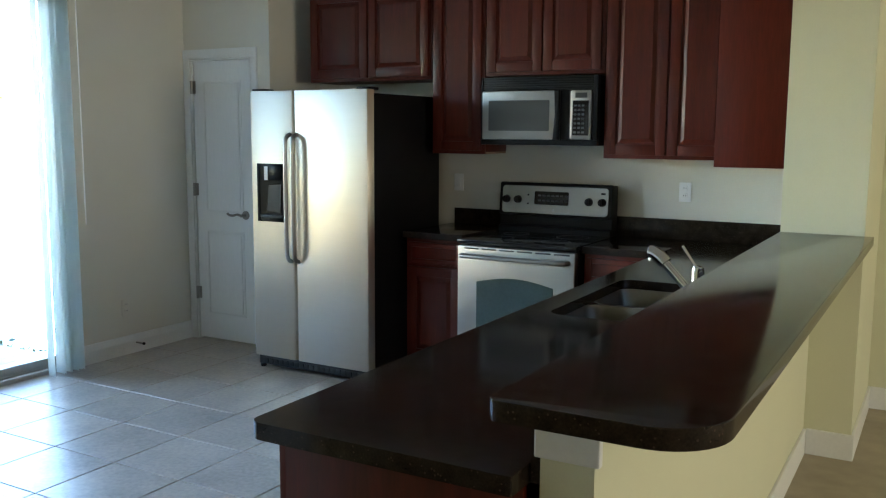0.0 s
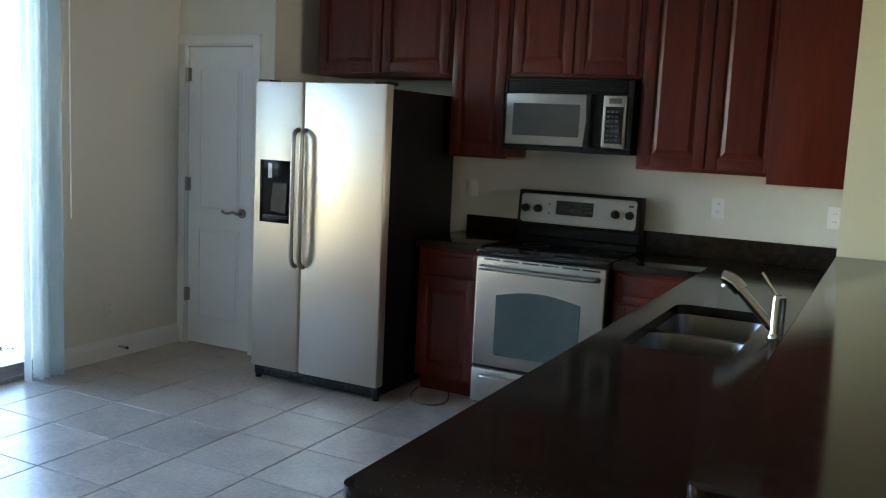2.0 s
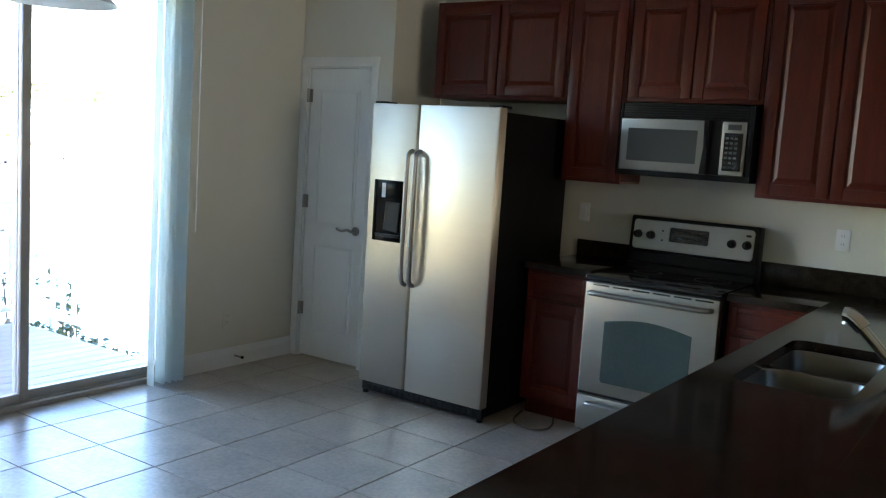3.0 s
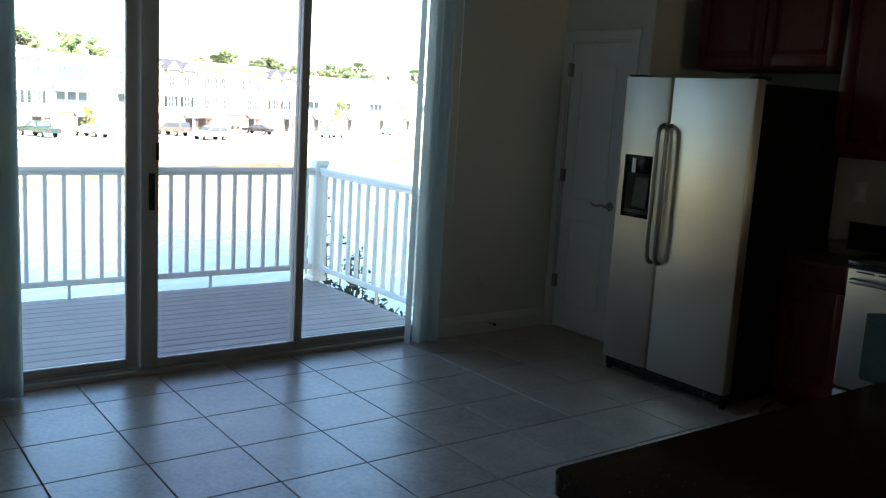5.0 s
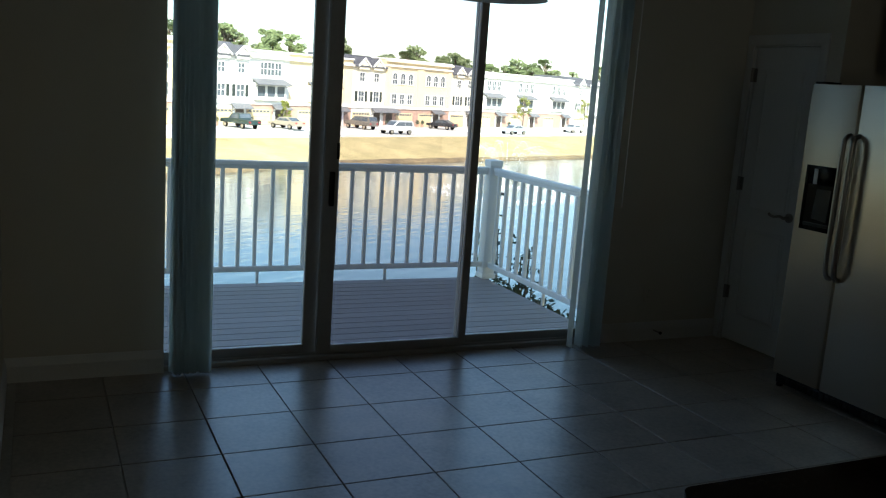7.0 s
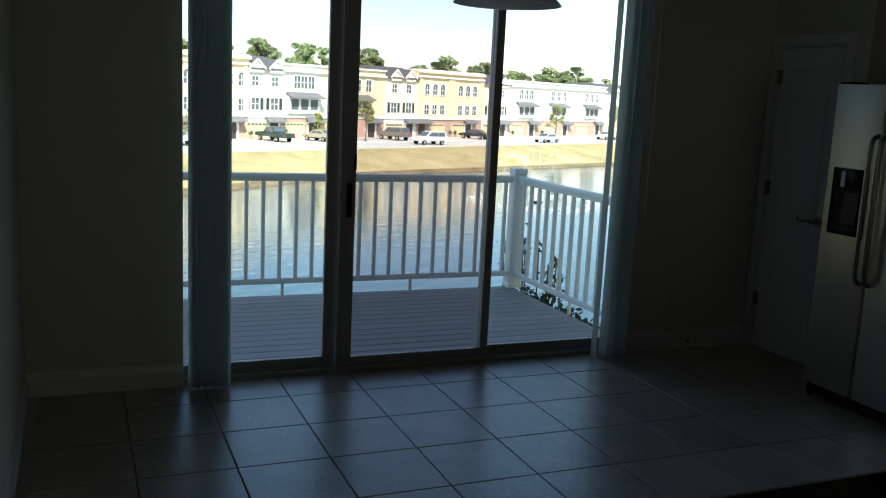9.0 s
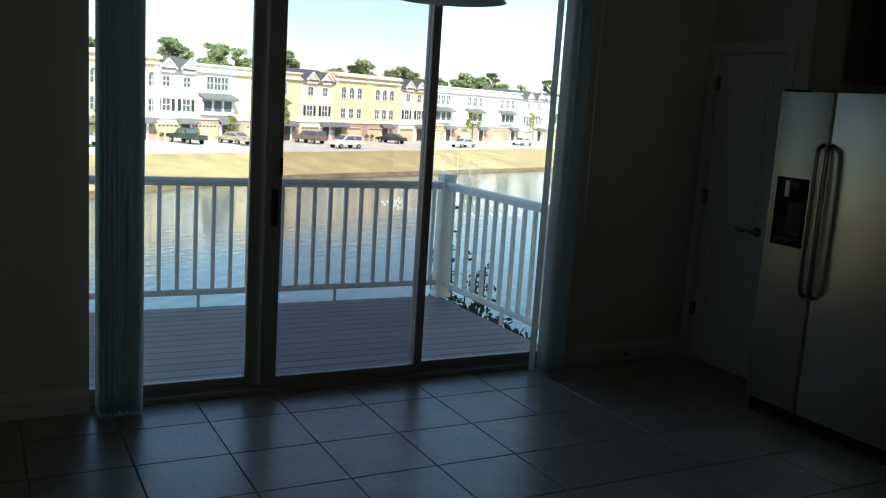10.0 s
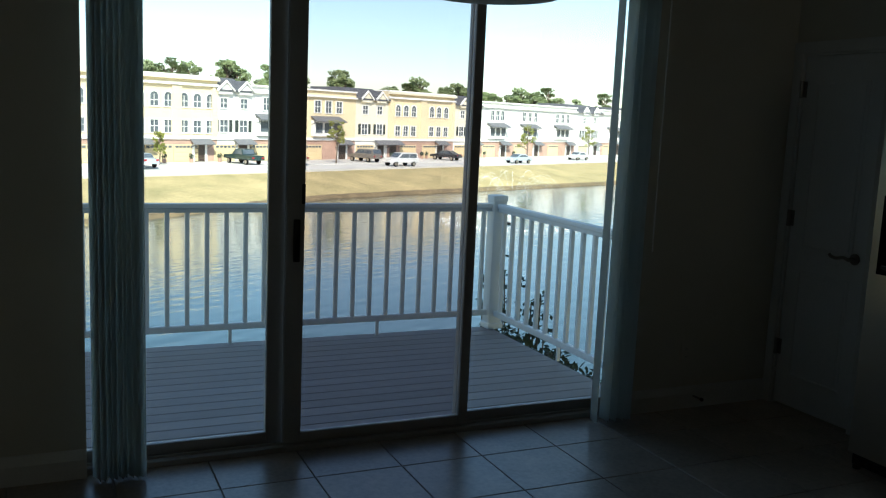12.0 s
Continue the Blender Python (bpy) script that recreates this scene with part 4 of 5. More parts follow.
xs = [3000, 600, 200, 100] + [60 - 5 * k for k in range(21)] + [-44 - 1.5 * k for k in range(60)] + [-140, -160, -200, -300, -600, -3000]
ys = [-3000, -600, -200, -150, -120, -100] + [-80 + 5 * k for k in range(8)] + [-40 + 2.5 * k for k in range(60)] + [115, 130, 160, 250, 600, 3000]
bm = bmesh.new()
grid = [[bm.verts.new((x, y, ground_z(x, y) + (0.06 * noise.noise((x * 0.3, y * 0.3, 0)) if x < -50 else 0))) for y in ys] for x in xs]
for a, b in zip(grid, grid[1:]):
    for k in range(len(ys) - 1):
        bm.faces.new((a[k], a[k + 1], b[k + 1], b[k]))
bmesh.ops.recalc_face_normals(bm, faces=bm.faces[:])
setting("ground", bm, GRASS, "dry tan lawn round the pond", "ground", True)
bm = bmesh.new()
f = bm.faces.new([bm.verts.new(p) for p in ((220, -300, -6.0), (220, 300, -6.0), (-200, 300, -6.0), (-200, -300, -6.0))])
setting("water", bm, WATER, "rippled grey-blue pond reflecting the sky and houses", "pond")


MUD = mat("brown_shore_mud", (0.20, 0.145, 0.075), 0.9, vary=0.35, scale=0.5, fine=3, bump=0.5, dist=0.05)
bm = bmesh.new()
rnd = random.Random(2)
prev = None
for k in range(190):
    y = -60 + k * 1.2
    b, j = bank_x(y), rnd.uniform(-0.25, 0.25)
    row = [bm.verts.new((b - 0.45 + j, y, -6.05)), bm.verts.new((b - 0.85 + j, y, -5.78)), bm.verts.new((b - 1.5 + j * 1.5, y, -5.66)), bm.verts.new((b - 2.3 + 2 * j, y, -5.86))]
    if prev:
        for q in range(3):
            bm.faces.new((prev[q], row[q], row[q + 1], prev[q + 1]))
    prev = row
bmesh.ops.recalc_face_normals(bm, faces=bm.faces[:])
setting("shore", bm, MUD, "brown muddy edge where the lawn meets the pond", "shore", True)


def strip(name, x_off0, x_off1, z_off, material, label):
    bm = bmesh.new()
    yy = [-60 + 5 * k for k in range(50)]
    e = [[bm.verts.new((road_x(y) + o, y, -4.05 + z_off)) for y in yy] for o in (x_off0, x_off1)]
    lo = [[bm.verts.new((road_x(y) + o, y, -4.6)) for y in yy] for o in (x_off0, x_off1)]
    for k in range(len(yy) - 1):
        bm.faces.new((e[0][k], e[1][k], e[1][k + 1], e[0][k + 1]))
        bm.faces.new((e[0][k], e[0][k + 1], lo[0][k + 1], lo[0][k]))
    bmesh.ops.recalc_face_normals(bm, faces=bm.faces[:])
    setting(name, bm, material, label, name)


strip("road", -1.0, -8.0, 0.10, CONC, "pale sunlit concrete road in front of the houses")
strip("kerb", -0.7, -1.0, 0.22, CONC, "pale concrete kerb")
strip("pavement", -8.0, -15.0, 0.24, CONC, "pale concrete driveways before the garages")

# ---- outside: town houses ----
HZ = -3.80
STRETCH = 1.45       # these fronts are broad for their height
mesh_cache = {}


def cached(key, make, material):
    if key not in mesh_cache:
        mesh_cache[key] = mesh_of(make(), material)
    return mesh_cache[key]


def win(parent, y, z, w, h, arched=False, shutters=False):
    """A sash window on a face at x = 0 that looks to +x."""
    def fr():
        bm = box(0.0, 0.10, -w / 2 - 0.10, -w / 2, 0, h)
        box(0.0, 0.10, w / 2, w / 2 + 0.10, 0, h, into=bm)
        box(0.0, 0.13, -w / 2 - 0.13, w / 2 + 0.13, -0.12, 0, into=bm)
        box(0.0, 0.05, -w / 2, w / 2, h / 2 - 0.04, h / 2 + 0.04, into=bm)
        box(0.0, 0.05, -0.025, 0.025, 0, h, into=bm)
        if arched:
            n = 8
            o = [(math.cos(math.pi * k / n), math.sin(math.pi * k / n)) for k in range(n + 1)]
            prism([(a * (w / 2 + 0.12), h + b * (w / 2 + 0.12)) for a, b in o] + [(a * w / 2 * 0.86, h + b * w / 2 * 0.86) for a, b in o[::-1]], 0.0, 0.10, "X", into=bm)
        else:
            box(0.0, 0.12, -w / 2 - 0.12, w / 2 + 0.12, h, h + 0.14, into=bm)
        return bm

    def pn():
        bm = box(-0.02, 0.025, -w / 2, w / 2, 0, h)
        if arched:
            n = 8
            prism([(math.cos(math.pi * k / n) * w / 2 * 0.86, h + math.sin(math.pi * k / n) * w / 2 * 0.86) for k in range(n + 1)], -0.02, 0.025, "X", into=bm)
        return bm

    o = piece("window", cached(("f", w, h, arched), fr, WTRIM), parent, (0, y, z))
    piece("pane", cached(("p", w, h, arched), pn, HPANE), o)
    if shutters:
        for s in (-1, 1):
            piece("shutter", cached(("s", h), lambda: box(0, 0.06, -0.17, 0.17, 0, h), SHUT), parent, (0, y + s * (w / 2 + 0.3), z))


def awning(parent, y, z, w, d, h):
    def mk():
        bm = bmesh.new()
        a = [bm.verts.new(p) for p in ((0, -w / 2, h), (0, w / 2, h), (d, w / 2 + 0.1, 0), (d, -w / 2 - 0.1, 0))]
        b = [bm.verts.new(p) for p in ((0, -w / 2, h - 0.1), (0, w / 2, h - 0.1), (d, w / 2 + 0.1, -0.12), (d, -w / 2 - 0.1, -0.12))]
        bm.faces.new(a)
        bm.faces.new(b[::-1])
        for k in range(4):
            bm.faces.new((a[k], b[k], b[(k + 1) % 4], a[(k + 1) % 4]))
        bmesh.ops.recalc_face_normals(bm, faces=bm.faces[:])
        for s in (-1, 1):
            tube([(0.02, s * (w / 2 - 0.1), -0.6), (d - 0.1, s * (w / 2 - 0.1), -0.05)], 0.05, 6, bm)
        return bm
    piece("awning", cached(("a", w, d, h), mk, AWN), parent, (0, y, z))


def garage(parent, y, w):
    def mk():
        bm = box(0.0, 0.05, -w / 2, w / 2, 0, 2.2)
        for k in range(4):
            box(0.03, 0.075, -w / 2 + 0.06, w / 2 - 0.06, 0.06 + k * 0.55, 0.53 + k * 0.55, 0.02, 1, into=bm)
        return bm
    g = piece("garage_door", cached(("g", w), mk, GAR), parent, (0, y, 0.02))
    for k in range(6):
        piece("pane", cached("gp", lambda: box(0.06, 0.085, -0.15, 0.15, 1.78, 2.06), HPANE), g, (0, -w / 2 + 0.3 + k * (w - 0.6) / 5, 0))


def town_house(y0, y1, style, wall, label):
    """A three-storey row house; its front looks to +x."""
    w = (y1 - y0) / STRETCH
    yc = (y0 + y1) / 2
    h = thing("town_house", label, "town house", (-110, yc, HZ), group="town houses across the pond")
    h.scale = (1, STRETCH, 0.89)
    H = {"tan": 10.9, "gable": 9.6, "bay": 10.2}[style]
    g = 3.0
    lower = BRICK if style != "gable" else WHITEH
    part("ground_floor", box(-9, 0, -w / 2, w / 2, -1.0, g), lower, h, smooth=False)
    part("wall", box(-9, 0.02, -w / 2, w / 2, g, H), wall, h, smooth=False)
    part("string_course", box(-0.1, 0.16, -w / 2, w / 2, g - 0.12, g + 0.28), WTRIM, h, smooth=False)
    ga, en = (-0.20 * w, 0.28 * w)
    garage(h, ga, 2.6)
    e = part("entry_door", box(-0.05, 0.06, en - 0.5, en + 0.5, 0.02, 2.15), EDOOR, h, smooth=False)
    part("door_frame", box(0.0, 0.12, en - 0.72, en - 0.5, 0.02, 2.3), WTRIM, e, smooth=False)
    part("door_frame", box(0.0, 0.12, en + 0.5, en + 0.72, 0.02, 2.3), WTRIM, e, smooth=False)
    awning(h, en, 2.35, 1.9, 1.1, 0.75)
    if style == "tan":
        for s in (-w / 4, w / 4) if w > 7.5 else (0,):
            for k in (-1, 0, 1):
                yy = s + k * 1.25
                win(h, yy, 3.75, 0.72, 1.55)
                win(h, yy, 7.0, 0.72, 1.45, True)
        for s in (-1, 1):
            part("pilaster", box(0.0, 0.2, s * (w / 2 - 0.3) - 0.28, s * (w / 2 - 0.3) + 0.28, g + 0.28, H - 1.2), TAN, h, smooth=False)
        if w > 7.5:
            part("pilaster", box(0.0, 0.2, -0.45, 0.45, g + 0.28, H - 1.2), TAN, h, smooth=False)
            garage(h, 0.12 * w, 2.4)
            awning(h, -0.42 * w, 2.35, 1.9, 1.1, 0.75)
            part("entry_door", box(-0.05, 0.06, -0.42 * w - 0.5, -0.42 * w + 0.5, 0.02, 2.15), EDOOR, h, smooth=False)
        part("cornice", box(-0.2, 0.35, -w / 2, w / 2, H - 1.15, H - 0.85), WTRIM, h, smooth=False)
        part("parapet", box(-9.1, 0.18, -w / 2, w / 2, H - 0.02, H + 0.18), WTRIM, h, smooth=False)
        part("cornice", box(-0.2, 0.5, -w / 2, w / 2, H - 0.40, H - 0.03), CREAM, h, smooth=False)
    elif style == "gable":
        for s in (-1, 1):
            win(h, s * max(1.02, w * 0.23), 3.9, 0.8, 1.6, False, True)
            win(h, s * max(1.05, w * 0.2), 7.1, 0.7, 1.25)
        part("roof", prism([(0.5, H - 0.35), (0.5, H - 0.15), (-3.2, H + 1.55), (-9, H + 1.55), (-9, H - 0.2)], -w / 2, w / 2, "Y"), ROOF, h, smooth=False)
        for s in (-1, 1):
            yy = s * max(1.05, w * 0.2)
            d = part("dormer", prism([(yy - 0.7, H - 0.7), (yy + 0.7, H - 0.7), (yy + 0.7, H - 0.1), (yy, H + 0.75), (yy - 0.7, H - 0.1)], -2.0, 0.42, "X"), wall, h, smooth=False)
            o = [(yy - 0.86, H - 0.35), (yy, H + 0.85), (yy + 0.86, H - 0.35), (yy + 0.86, H - 0.1), (yy, H + 1.12), (yy - 0.86, H - 0.1)]
            part("bargeboard", prism(o, 0.40, 0.62, "X"), WTRIM, d, smooth=False)
            o = [(yy - 0.86, H - 0.22), (yy, H + 1.0), (yy + 0.86, H - 0.22), (yy + 0.86, H - 0.05), (yy, H + 1.2), (yy - 0.86, H - 0.05)]
            part("dormer_roof", prism(o, -2.4, 0.40, "X"), ROOF, d, smooth=False)
    else:
        for k in (-1, 0, 1):
            win(h, k * w * 0.17 + 0.05 * w, 7.0, 0.72, 1.7)
        part("bay", box(0.0, 0.55, -1.75, 1.75, 3.5, 5.9), WTRIM, h, smooth=False)
        for k in (-1, 0, 1):
            o = piece("window", cached(("bf",), lambda: box(0.55, 0.60, -0.5, 0.5, 3.95, 5.55), WTRIM), h, (0, k * 1.12, 0))
            piece("pane", cached(("bp",), lambda: box(0.58, 0.62, -0.42, 0.42, 4.02, 5.48), HPANE), o)
        awning(h, 0, 5.75, 3.7, 1.5, 0.75)
        part("cornice", box(-0.2, 0.4, -w / 2, w / 2, H - 0.95, H - 0.7), WTRIM, h, smooth=False)
        part("parapet", box(-9.1, 0.3, -w / 2, w / 2, H - 0.02, H + 0.2), WTRIM, h, smooth=False)
    return h


ROWS = [(-28, -19, "bay", WHITEH), (-19, -11, "gable", WHITEH), (-11, -2.6, "tan", TAN), (-2.6, 8.9, "tan", TAN), (8.9, 13.8, "gable", WHITEH), (13.8, 20.8, "bay", WHITEH),
        (20.8, 32.7, "bay", TAN), (32.7, 39.6, "gable", CREAM), (39.6, 55.6, "tan", TAN), (55.6, 63.0, "gable", CREAM), (63.0, 72.0, "bay", WHITEH),
        (72.0, 83.5, "bay", WHITEH), (83.5, 95.4, "bay", WHITEH), (95.4, 106.1, "gable", WHITEH), (106.1, 116.0, "bay", WHITEH), (116, 127, "gable", WHITEH), (127, 140, "tan", CREAM)]
SAY = {"tan": "three-storey tan stucco town house with arched windows and flat parapet", "gable": "three-storey pale town house with two small gabled dormers", "bay": "three-storey town house with an awning over a bay window"}
for y0, y1, st, wl in ROWS:
    town_house(y0, y1, st, wl, SAY[st])

# ---- outside: cars ----


def car(at, turn, paint, kind, label):
    c = thing("car", label, "car", at, turn, group="cars before the town houses")
    L, W = {"sedan": (4.6, 1.8), "suv": (4.7, 1.9), "pickup": (5.4, 1.9)}[kind]
    b = {"sedan": [(-2.3, 0.45), (-2.28, 0.78), (-1.2, 0.95), (1.35, 1.0), (2.25, 0.95), (2.3, 0.45)],
         "suv": [(-2.35, 0.5), (-2.3, 0.95), (-1.25, 1.08), (2.3, 1.1), (2.35, 0.5)],
         "pickup": [(-2.7, 0.55), (-2.65, 0.98), (-1.3, 1.1), (2.65, 1.08), (2.7, 0.55)]}[kind]
    r = {"sedan": [(-1.25, 0.93), (-0.45, 1.42), (0.75, 1.44), (1.65, 0.97)], "suv": [(-1.25, 1.06), (-0.45, 1.72), (2.0, 1.74), (2.28, 1.09)], "pickup": [(-1.25, 1.08), (-0.5, 1.72), (0.75, 1.72), (0.95, 1.08)]}[kind]
    body = part("body", prism([(p, q) for p, q in b], -W / 2, W / 2, "Y", 0.09, 2), paint, c)
    part("cabin", prism(r, -W / 2 + 0.10, W / 2 - 0.10, "Y", 0.08, 2), paint, body)
    mid_x = (r[1][0] + r[2][0]) / 2
    zt, zb = r[1][1] - 0.10, r[0][1] + 0.05
    for s in (-1, 1):
        yy = s * (W / 2 - 0.095)
        lo, hi = sorted((yy, yy + s * 0.02))
        part("side_window", prism([(r[0][0] + 0.35, zb), (r[1][0] + 0.12, zt), (mid_x - 0.04, zt), (mid_x - 0.04, zb)], lo, hi, "Y"), HPANE, body)
        part("side_window", prism([(mid_x + 0.04, zb), (mid_x + 0.04, zt), (r[2][0] - 0.12, zt), (r[3][0] - 0.35 if kind != "pickup" else r[3][0] - 0.12, zb)], lo, hi, "Y"), HPANE, body)
    for (p, q), (u, v), nm in ((r[0], r[1], "windscreen"), (r[3], r[2], "rear_window")):
        d = -0.02 if nm == "windscreen" else 0.02
        o = [(p + (u - p) * 0.12 + d, q + (v - q) * 0.12 + 0.02), (p + (u - p) * 0.88 + d, q + (v - q) * 0.88 + 0.02), (p + (u - p) * 0.88, q + (v - q) * 0.88), (p + (u - p) * 0.12, q + (v - q) * 0.12)]
        part(nm, prism(o, -W / 2 + 0.2, W / 2 - 0.2, "Y"), HPANE, body)
    for s in (-1, 1):
        part("headlight", box(-L / 2 - 0.01, -L / 2 + 0.12, s * 0.62 - 0.18, s * 0.62 + 0.18, 0.66, 0.80, 0.03), WHITEPL, body, "clear headlight")
        part("tail_light", box(L / 2 - 0.10, L / 2 + 0.01, s * 0.66 - 0.15, s * 0.66 + 0.15, 0.72, 0.92, 0.03), REDL, body, "red tail light")
    for x in (-L * 0.31, L * 0.30):
        for s in (-1, 1):
            wl = part("wheel", cyl((x, s * (W / 2 - 0.09), 0.335), 0.335, 0.22, "Y", 20, bev=0.03), BLACKM, c, "black tyre")
            part("rim", cyl((x, s * (W / 2 + 0.02), 0.335), 0.21, 0.03, "Y", 16), STEEL, wl, "silver rim")
    return c


REDL = mat("red_lamp_lens", (0.35, 0.02, 0.02), 0.3, vary=0.1, bump=0.0)


def paint_of(name, c):
    return mat(name, c, 0.3, 0.2, vary=0.05, bump=0.0, coat=0.5)


P_GREEN, P_TAN, P_BRN = paint_of("green_car_paint", (0.02, 0.045, 0.04)), paint_of("beige_car_paint", (0.36, 0.31, 0.24)), paint_of("brown_car_paint", (0.19, 0.165, 0.14))
P_WHT, P_BLK, P_SIL = paint_of("white_car_paint", (0.70, 0.70, 0.68)), paint_of("dark_car_paint", (0.03, 0.03, 0.035)), paint_of("silver_blue_car_paint", (0.45, 0.50, 0.55))
RZ = -3.952
car((-105.5, 9.2, -3.81), -4, P_GREEN, "pickup", "dark green pickup truck parked on a driveway")
car((-104.6, 15.6, -3.81), 2, P_TAN, "sedan", "beige sedan parked on a driveway")
car((-105.2, 29.6, -3.81), 0, P_BRN, "suv", "brown sport utility car parked on a driveway")
car((-98.6, 29.2, RZ), 78, P_WHT, "suv", "white sport utility car parked on the road")
car((-105.2, 47.6, -3.81), 8, P_BLK, "sedan", "dark sedan parked on a driveway")
car((-98.0, 56.5, RZ), 82, P_SIL, "sedan", "silver-blue sedan parked on the road")
car((-101.2, 81.0, RZ), 85, P_WHT, "sedan", "white sedan parked on the road")
car((-104.1, -5.5, -3.81), -5, P_SIL, "sedan", "silver sedan parked on a driveway")

# ---- outside: trees, shrubs, fountain ----


def leaf_cloud(rnd, clumps, size, per, flat=1.0):
    """Many small crossed leaves round clump centres given as (x, y, z, radius)."""
    bm = bmesh.new()
    for cx, cy, cz, cr in clumps:
        for _ in range(per):
            d = Vector((rnd.gauss(0, 1), rnd.gauss(0, 1), rnd.gauss(0, 1))).normalized() * cr * rnd.random() ** 0.4
            p = Vector((cx, cy, cz)) + Vector((d.x, d.y, d.z * flat))
            u = Vector((rnd.gauss(0, 1), rnd.gauss(0, 1), rnd.gauss(0, 1))).normalized()
            v = u.orthogonal().normalized()
            s = size * rnd.uniform(0.6, 1.3)
            bm.faces.new([bm.verts.new(p + q) for q in (u * s, v * s * 0.55, -u * s, -v * s * 0.55)])
    return bm


def tree(at, height, spread, seed, leaves, size, per, label, kind, base=0.45):
    rnd = random.Random(seed)
    t = thing("tree", label, "tree", at, group=kind)
    bm = tube([(0, 0, 0), (0.1, 0.05, height * 0.35), (-0.05, 0.1, height * 0.7), (0.05, 0, height * 0.92)], height * 0.016 + 0.03, 8)
    for v in bm.verts:
        k = 1 - 0.75 * v.co.z / height
        v.co.x *= k
        v.co.y *= k
    clumps = []
    for k in range(24):
        a, f = rnd.uniform(0, 6.28), rnd.uniform(base, 1.0)
        rr = spread * rnd.uniform(0.35, 1.0) * (1.15 - 0.6 * (f - base) / (1.001 - base))
        p = (rr * math.cos(a), rr * math.sin(a), height * f)
        tube([(0, 0, height * (f - 0.12)), (p[0] * 0.5, p[1] * 0.5, height * (f - 0.05)), p], 0.012 * height * 0.5, 5, bm)
        clumps.append((*p, spread * rnd.uniform(0.16, 0.36)))
    clumps.append((0, 0, height * 0.97, spread * 0.4))
    part("trunk", bm, BARK, t)
    part("crown", leaf_cloud(rnd, clumps, size, per, 0.75), leaves, t, smooth=False)
    return t


rnd = random.Random(11)
pines = [tree((-135, 10.0 + 7 * k, -4.0), 11.6 + 0.6 * k, 2.3, 20 + k, LEAF, 0.22, 90, "tall pine behind the town houses with an uneven crown", "pines behind the houses", 0.62) for k in range(4)]
for k in range(72):
    y = -30 + k * 2.5 + rnd.uniform(-1.6, 1.6)
    x = -128 - rnd.uniform(0, 22)
    s = rnd.choice((0.84, 0.90, 0.95, 1.0, 1.04, 1.10))
    src = pines[k % 4]
    o = copy_thing(src, pose(x, y, -4.05, 0, 0, rnd.uniform(0, 360)))
    o.scale = (s * 1.1, s * 1.1, s)
for y, x, hh in ((-1.5, -106.5, 3.4), (22.5, -103.6, 5.2), (66.0, -102.5, 5.6), (88.0, -103.0, 5.6), (-4.4, -107.5, 3.0), (17.6, -107.0, 3.2)):
    tree((x, y, -3.82), hh, hh * 0.26, int(y * 7) + 60, LEAFY, 0.12, 30, "young street tree with thin yellow-green leaves", "young street trees", 0.4)

# potted shrubs beside the garages
for k, y in enumerate((-1.8, 0.6, 4.2, 8.2, 13.5, 20.6, 32.4, 39.0, 46.0, 47.2, 62.6, 71.5)):
    p = thing("planter", "small dark shrub in a pot beside a garage", "planter", (-108.6, y, -3.81), group="planters before the houses")
    part("pot", lathe([(0, 0), (0.2, 0), (0.26, 0.4), (0.28, 0.45), (0.24, 0.45), (0.22, 0.36), (0, 0.36)], seg=16), BRICK, p)
    part("foliage", leaf_cloud(random.Random(k), [(0, 0, 0.75, 0.32)], 0.1, 90), LEAFD, p, smooth=False)

# slender shrub growing up beside the deck corner
sh = thing("shrub", "leggy dark-leaved shrub growing up beside the deck", "shrub", (-3.22, 0.19, -4.70))
rnd = random.Random(5)
bm = bmesh.new()
cl = []
for k in range(11):
    tx, ty, tz = -0.75 + 0.115 * k + rnd.uniform(-0.08, 0.08), rnd.uniform(-0.25, 0.25), 4.45 + rnd.uniform(-0.1, 0.62) * (1.2 if k in (1, 2, 3, 4) else 0.6)
    pts = curve_pts([(rnd.uniform(-0.1, 0.1), rnd.uniform(-0.1, 0.1), 0), (tx * 0.5, ty * 0.6, 2.4), (tx, ty, tz)], 10)
    tube(pts, 0.008, 5, bm)
    cl += [(*pts[-1 - q], 0.085) for q in range(0, 9)]
part("stem", bm, BARK, sh)
part("foliage", leaf_cloud(rnd, cl, 0.034, 10), LEAFD, sh, smooth=False)
low = thing("shrub", "low dark evergreen shrub below the deck edge", "shrub", (-2.35, -0.01, -4.70))
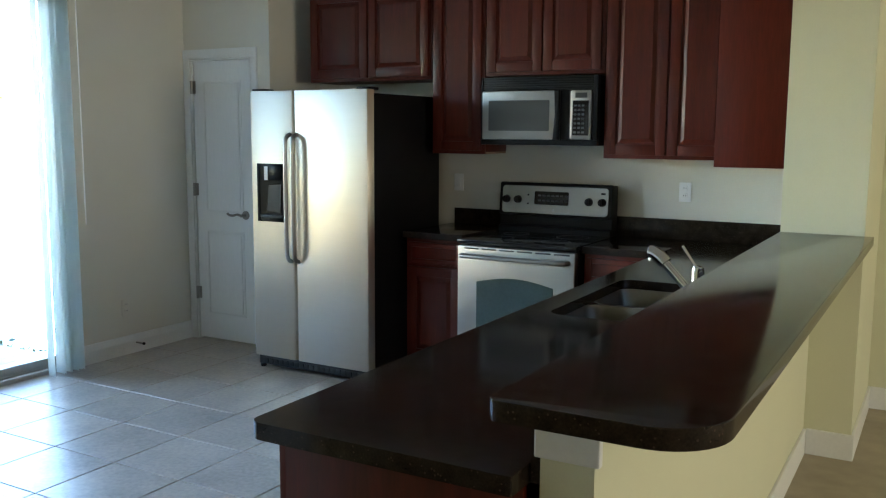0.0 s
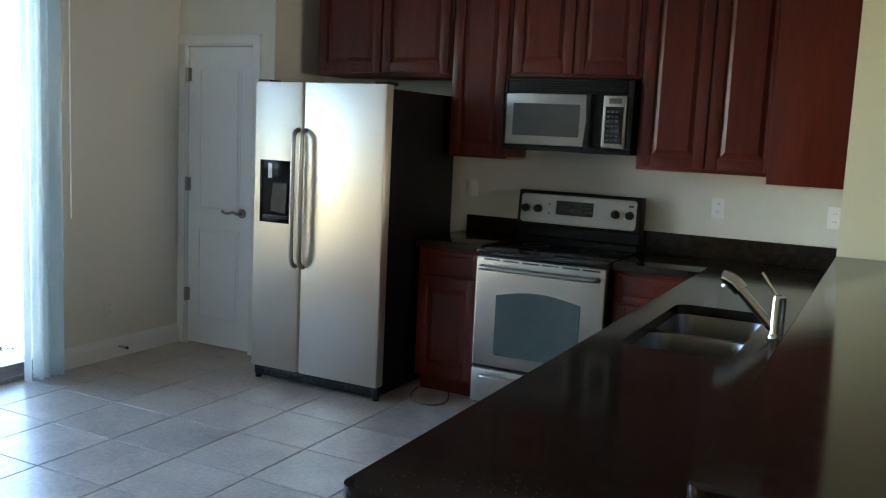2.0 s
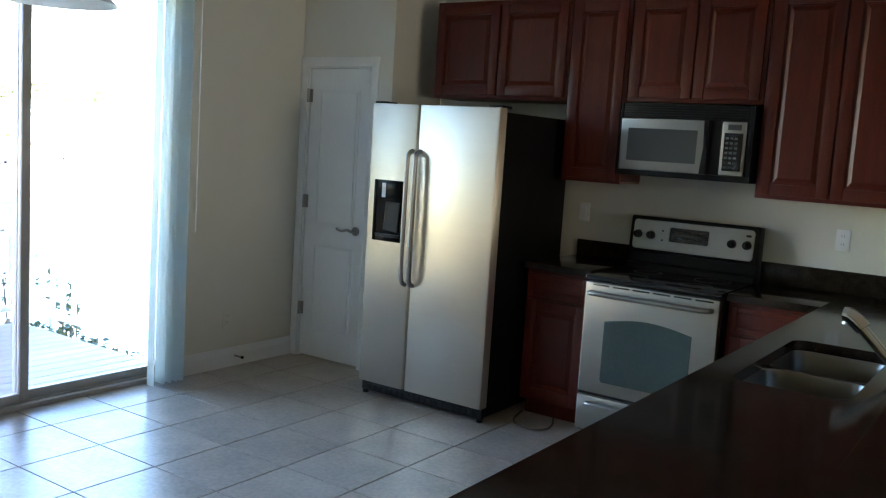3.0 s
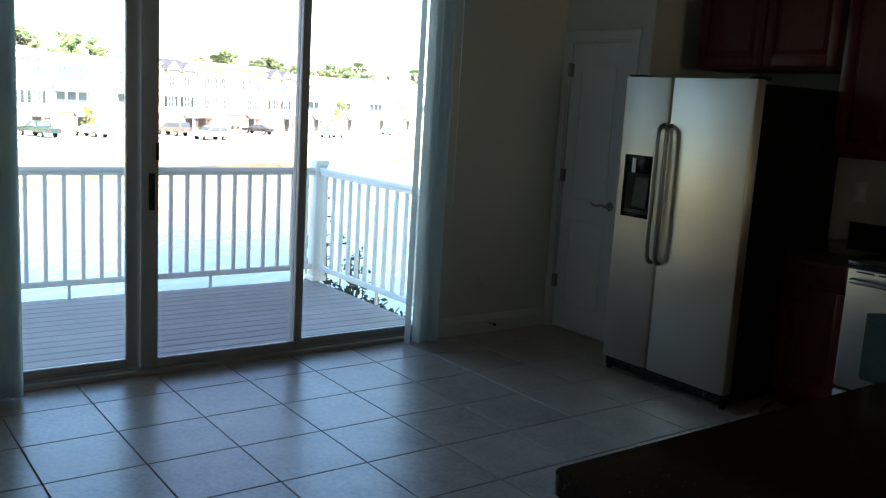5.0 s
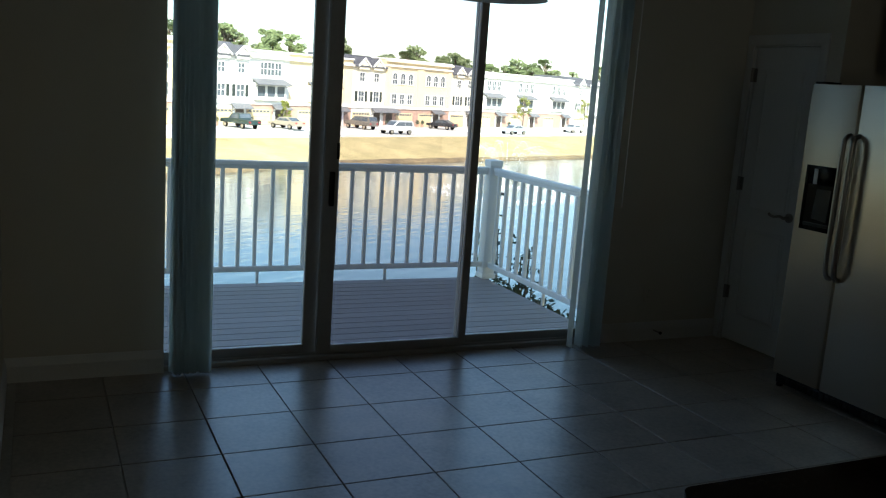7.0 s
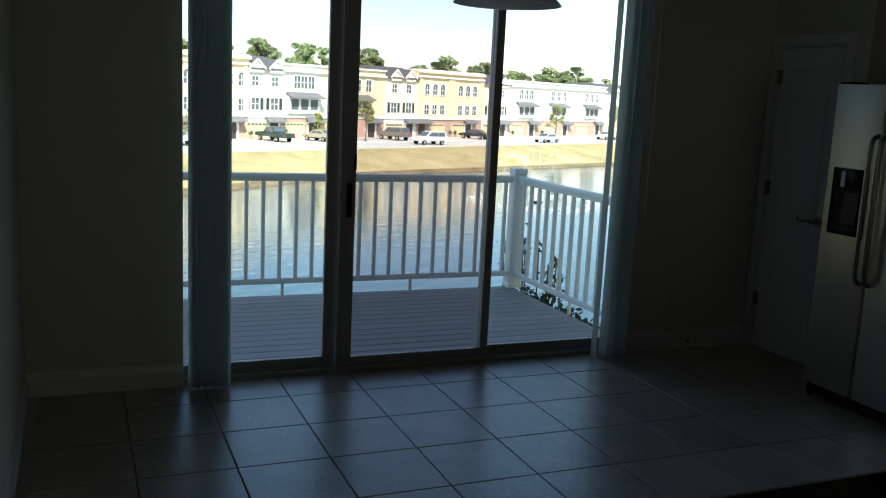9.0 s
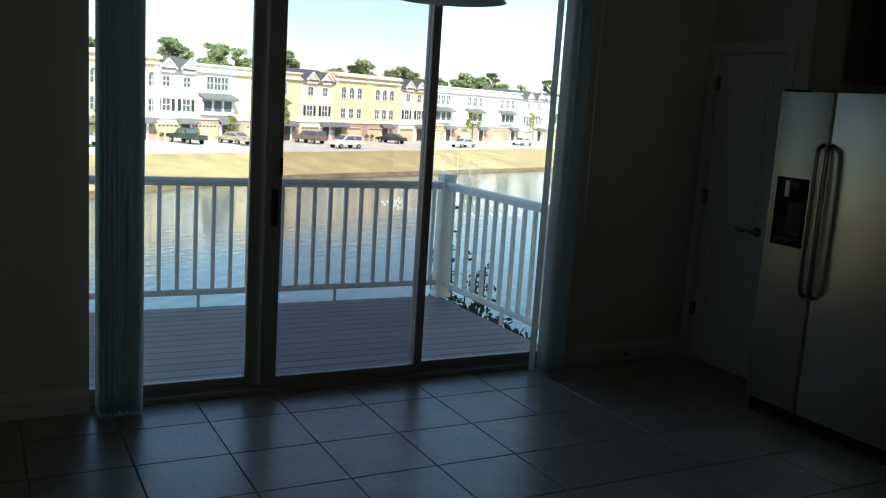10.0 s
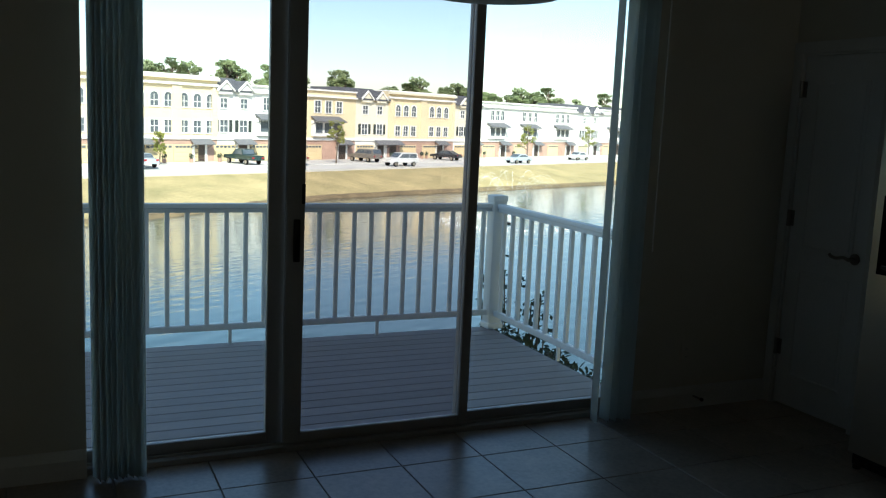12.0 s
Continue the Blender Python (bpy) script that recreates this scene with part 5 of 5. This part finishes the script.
part("foliage", leaf_cloud(rnd, [(-0.9 + 0.16 * k, rnd.uniform(-0.15, 0.15), 4.28 - 0.012 * k + rnd.uniform(-0.06, 0.06), 0.16) for k in range(13)], 0.035, 70), LEAFD, low, smooth=False)
part("stem", tube([(0, 0.1, 0), (0.1, 0.15, 2), (-0.2, 0.05, 4.3)], 0.03, 7), BARK, low)



def drop_at(bm, c, r):
    """A small eight-sided drop."""
    v = [bm.verts.new(c + Vector(d) * r) for d in ((1, 0, 0), (0, 1, 0), (-1, 0, 0), (0, -1, 0), (0, 0, 1.4), (0, 0, -1.4))]
    for k in range(4):
        bm.faces.new((v[k], v[(k + 1) % 4], v[4]))
        bm.faces.new((v[(k + 1) % 4], v[k], v[5]))


# fountain jet in the pond
SPRAY = mat("white_water_spray", (0.85, 0.87, 0.88), 0.4, vary=0.05, bump=0.0)
ft = thing("fountain", "thin white fountain jets falling back in a ring on the pond", "fountain", (-64.5, 3.0, -6.0))
rnd = random.Random(9)
bm = bmesh.new()
for k in range(30):
    a, reach, tall = k * 2 * math.pi / 30 + rnd.uniform(-0.1, 0.1), rnd.uniform(4.6, 5.8), rnd.uniform(3.6, 4.5)
    for q in range(64):
        f = (q + rnd.uniform(0, 1)) / 64
        c_ = Vector((reach * f * math.cos(a), reach * f * math.sin(a), max(0.0, tall * 4 * f * (1 - f))))
        drop_at(bm, c_, rnd.uniform(0.008, 0.022))
for k in range(260):
    a, r_ = rnd.uniform(0, 6.28), rnd.gauss(5.3, 0.5)
    drop_at(bm, Vector((r_ * math.cos(a), r_ * math.sin(a), rnd.uniform(0, 0.14))), rnd.uniform(0.03, 0.07))
part("spray", bm, SPRAY, ft)
part("float", lathe([(0, 0.1), (0.35, 0.1), (0.45, 0.02), (0.45, -0.1), (0, -0.1)], seg=20), BLACKM, ft)

# lay the land and all that stands on it along its own axes
for ob in [o for o in bpy.data.objects if o not in INDOORS and o.parent is None and not o.name.startswith("shrub")]:
    ob.matrix_world = ABROAD @ ob.matrix_basis

# ---- floor pieces ----
for cx, cy in TILES:
    piece("tile", tile_mesh, floor, (cx, cy, 0))
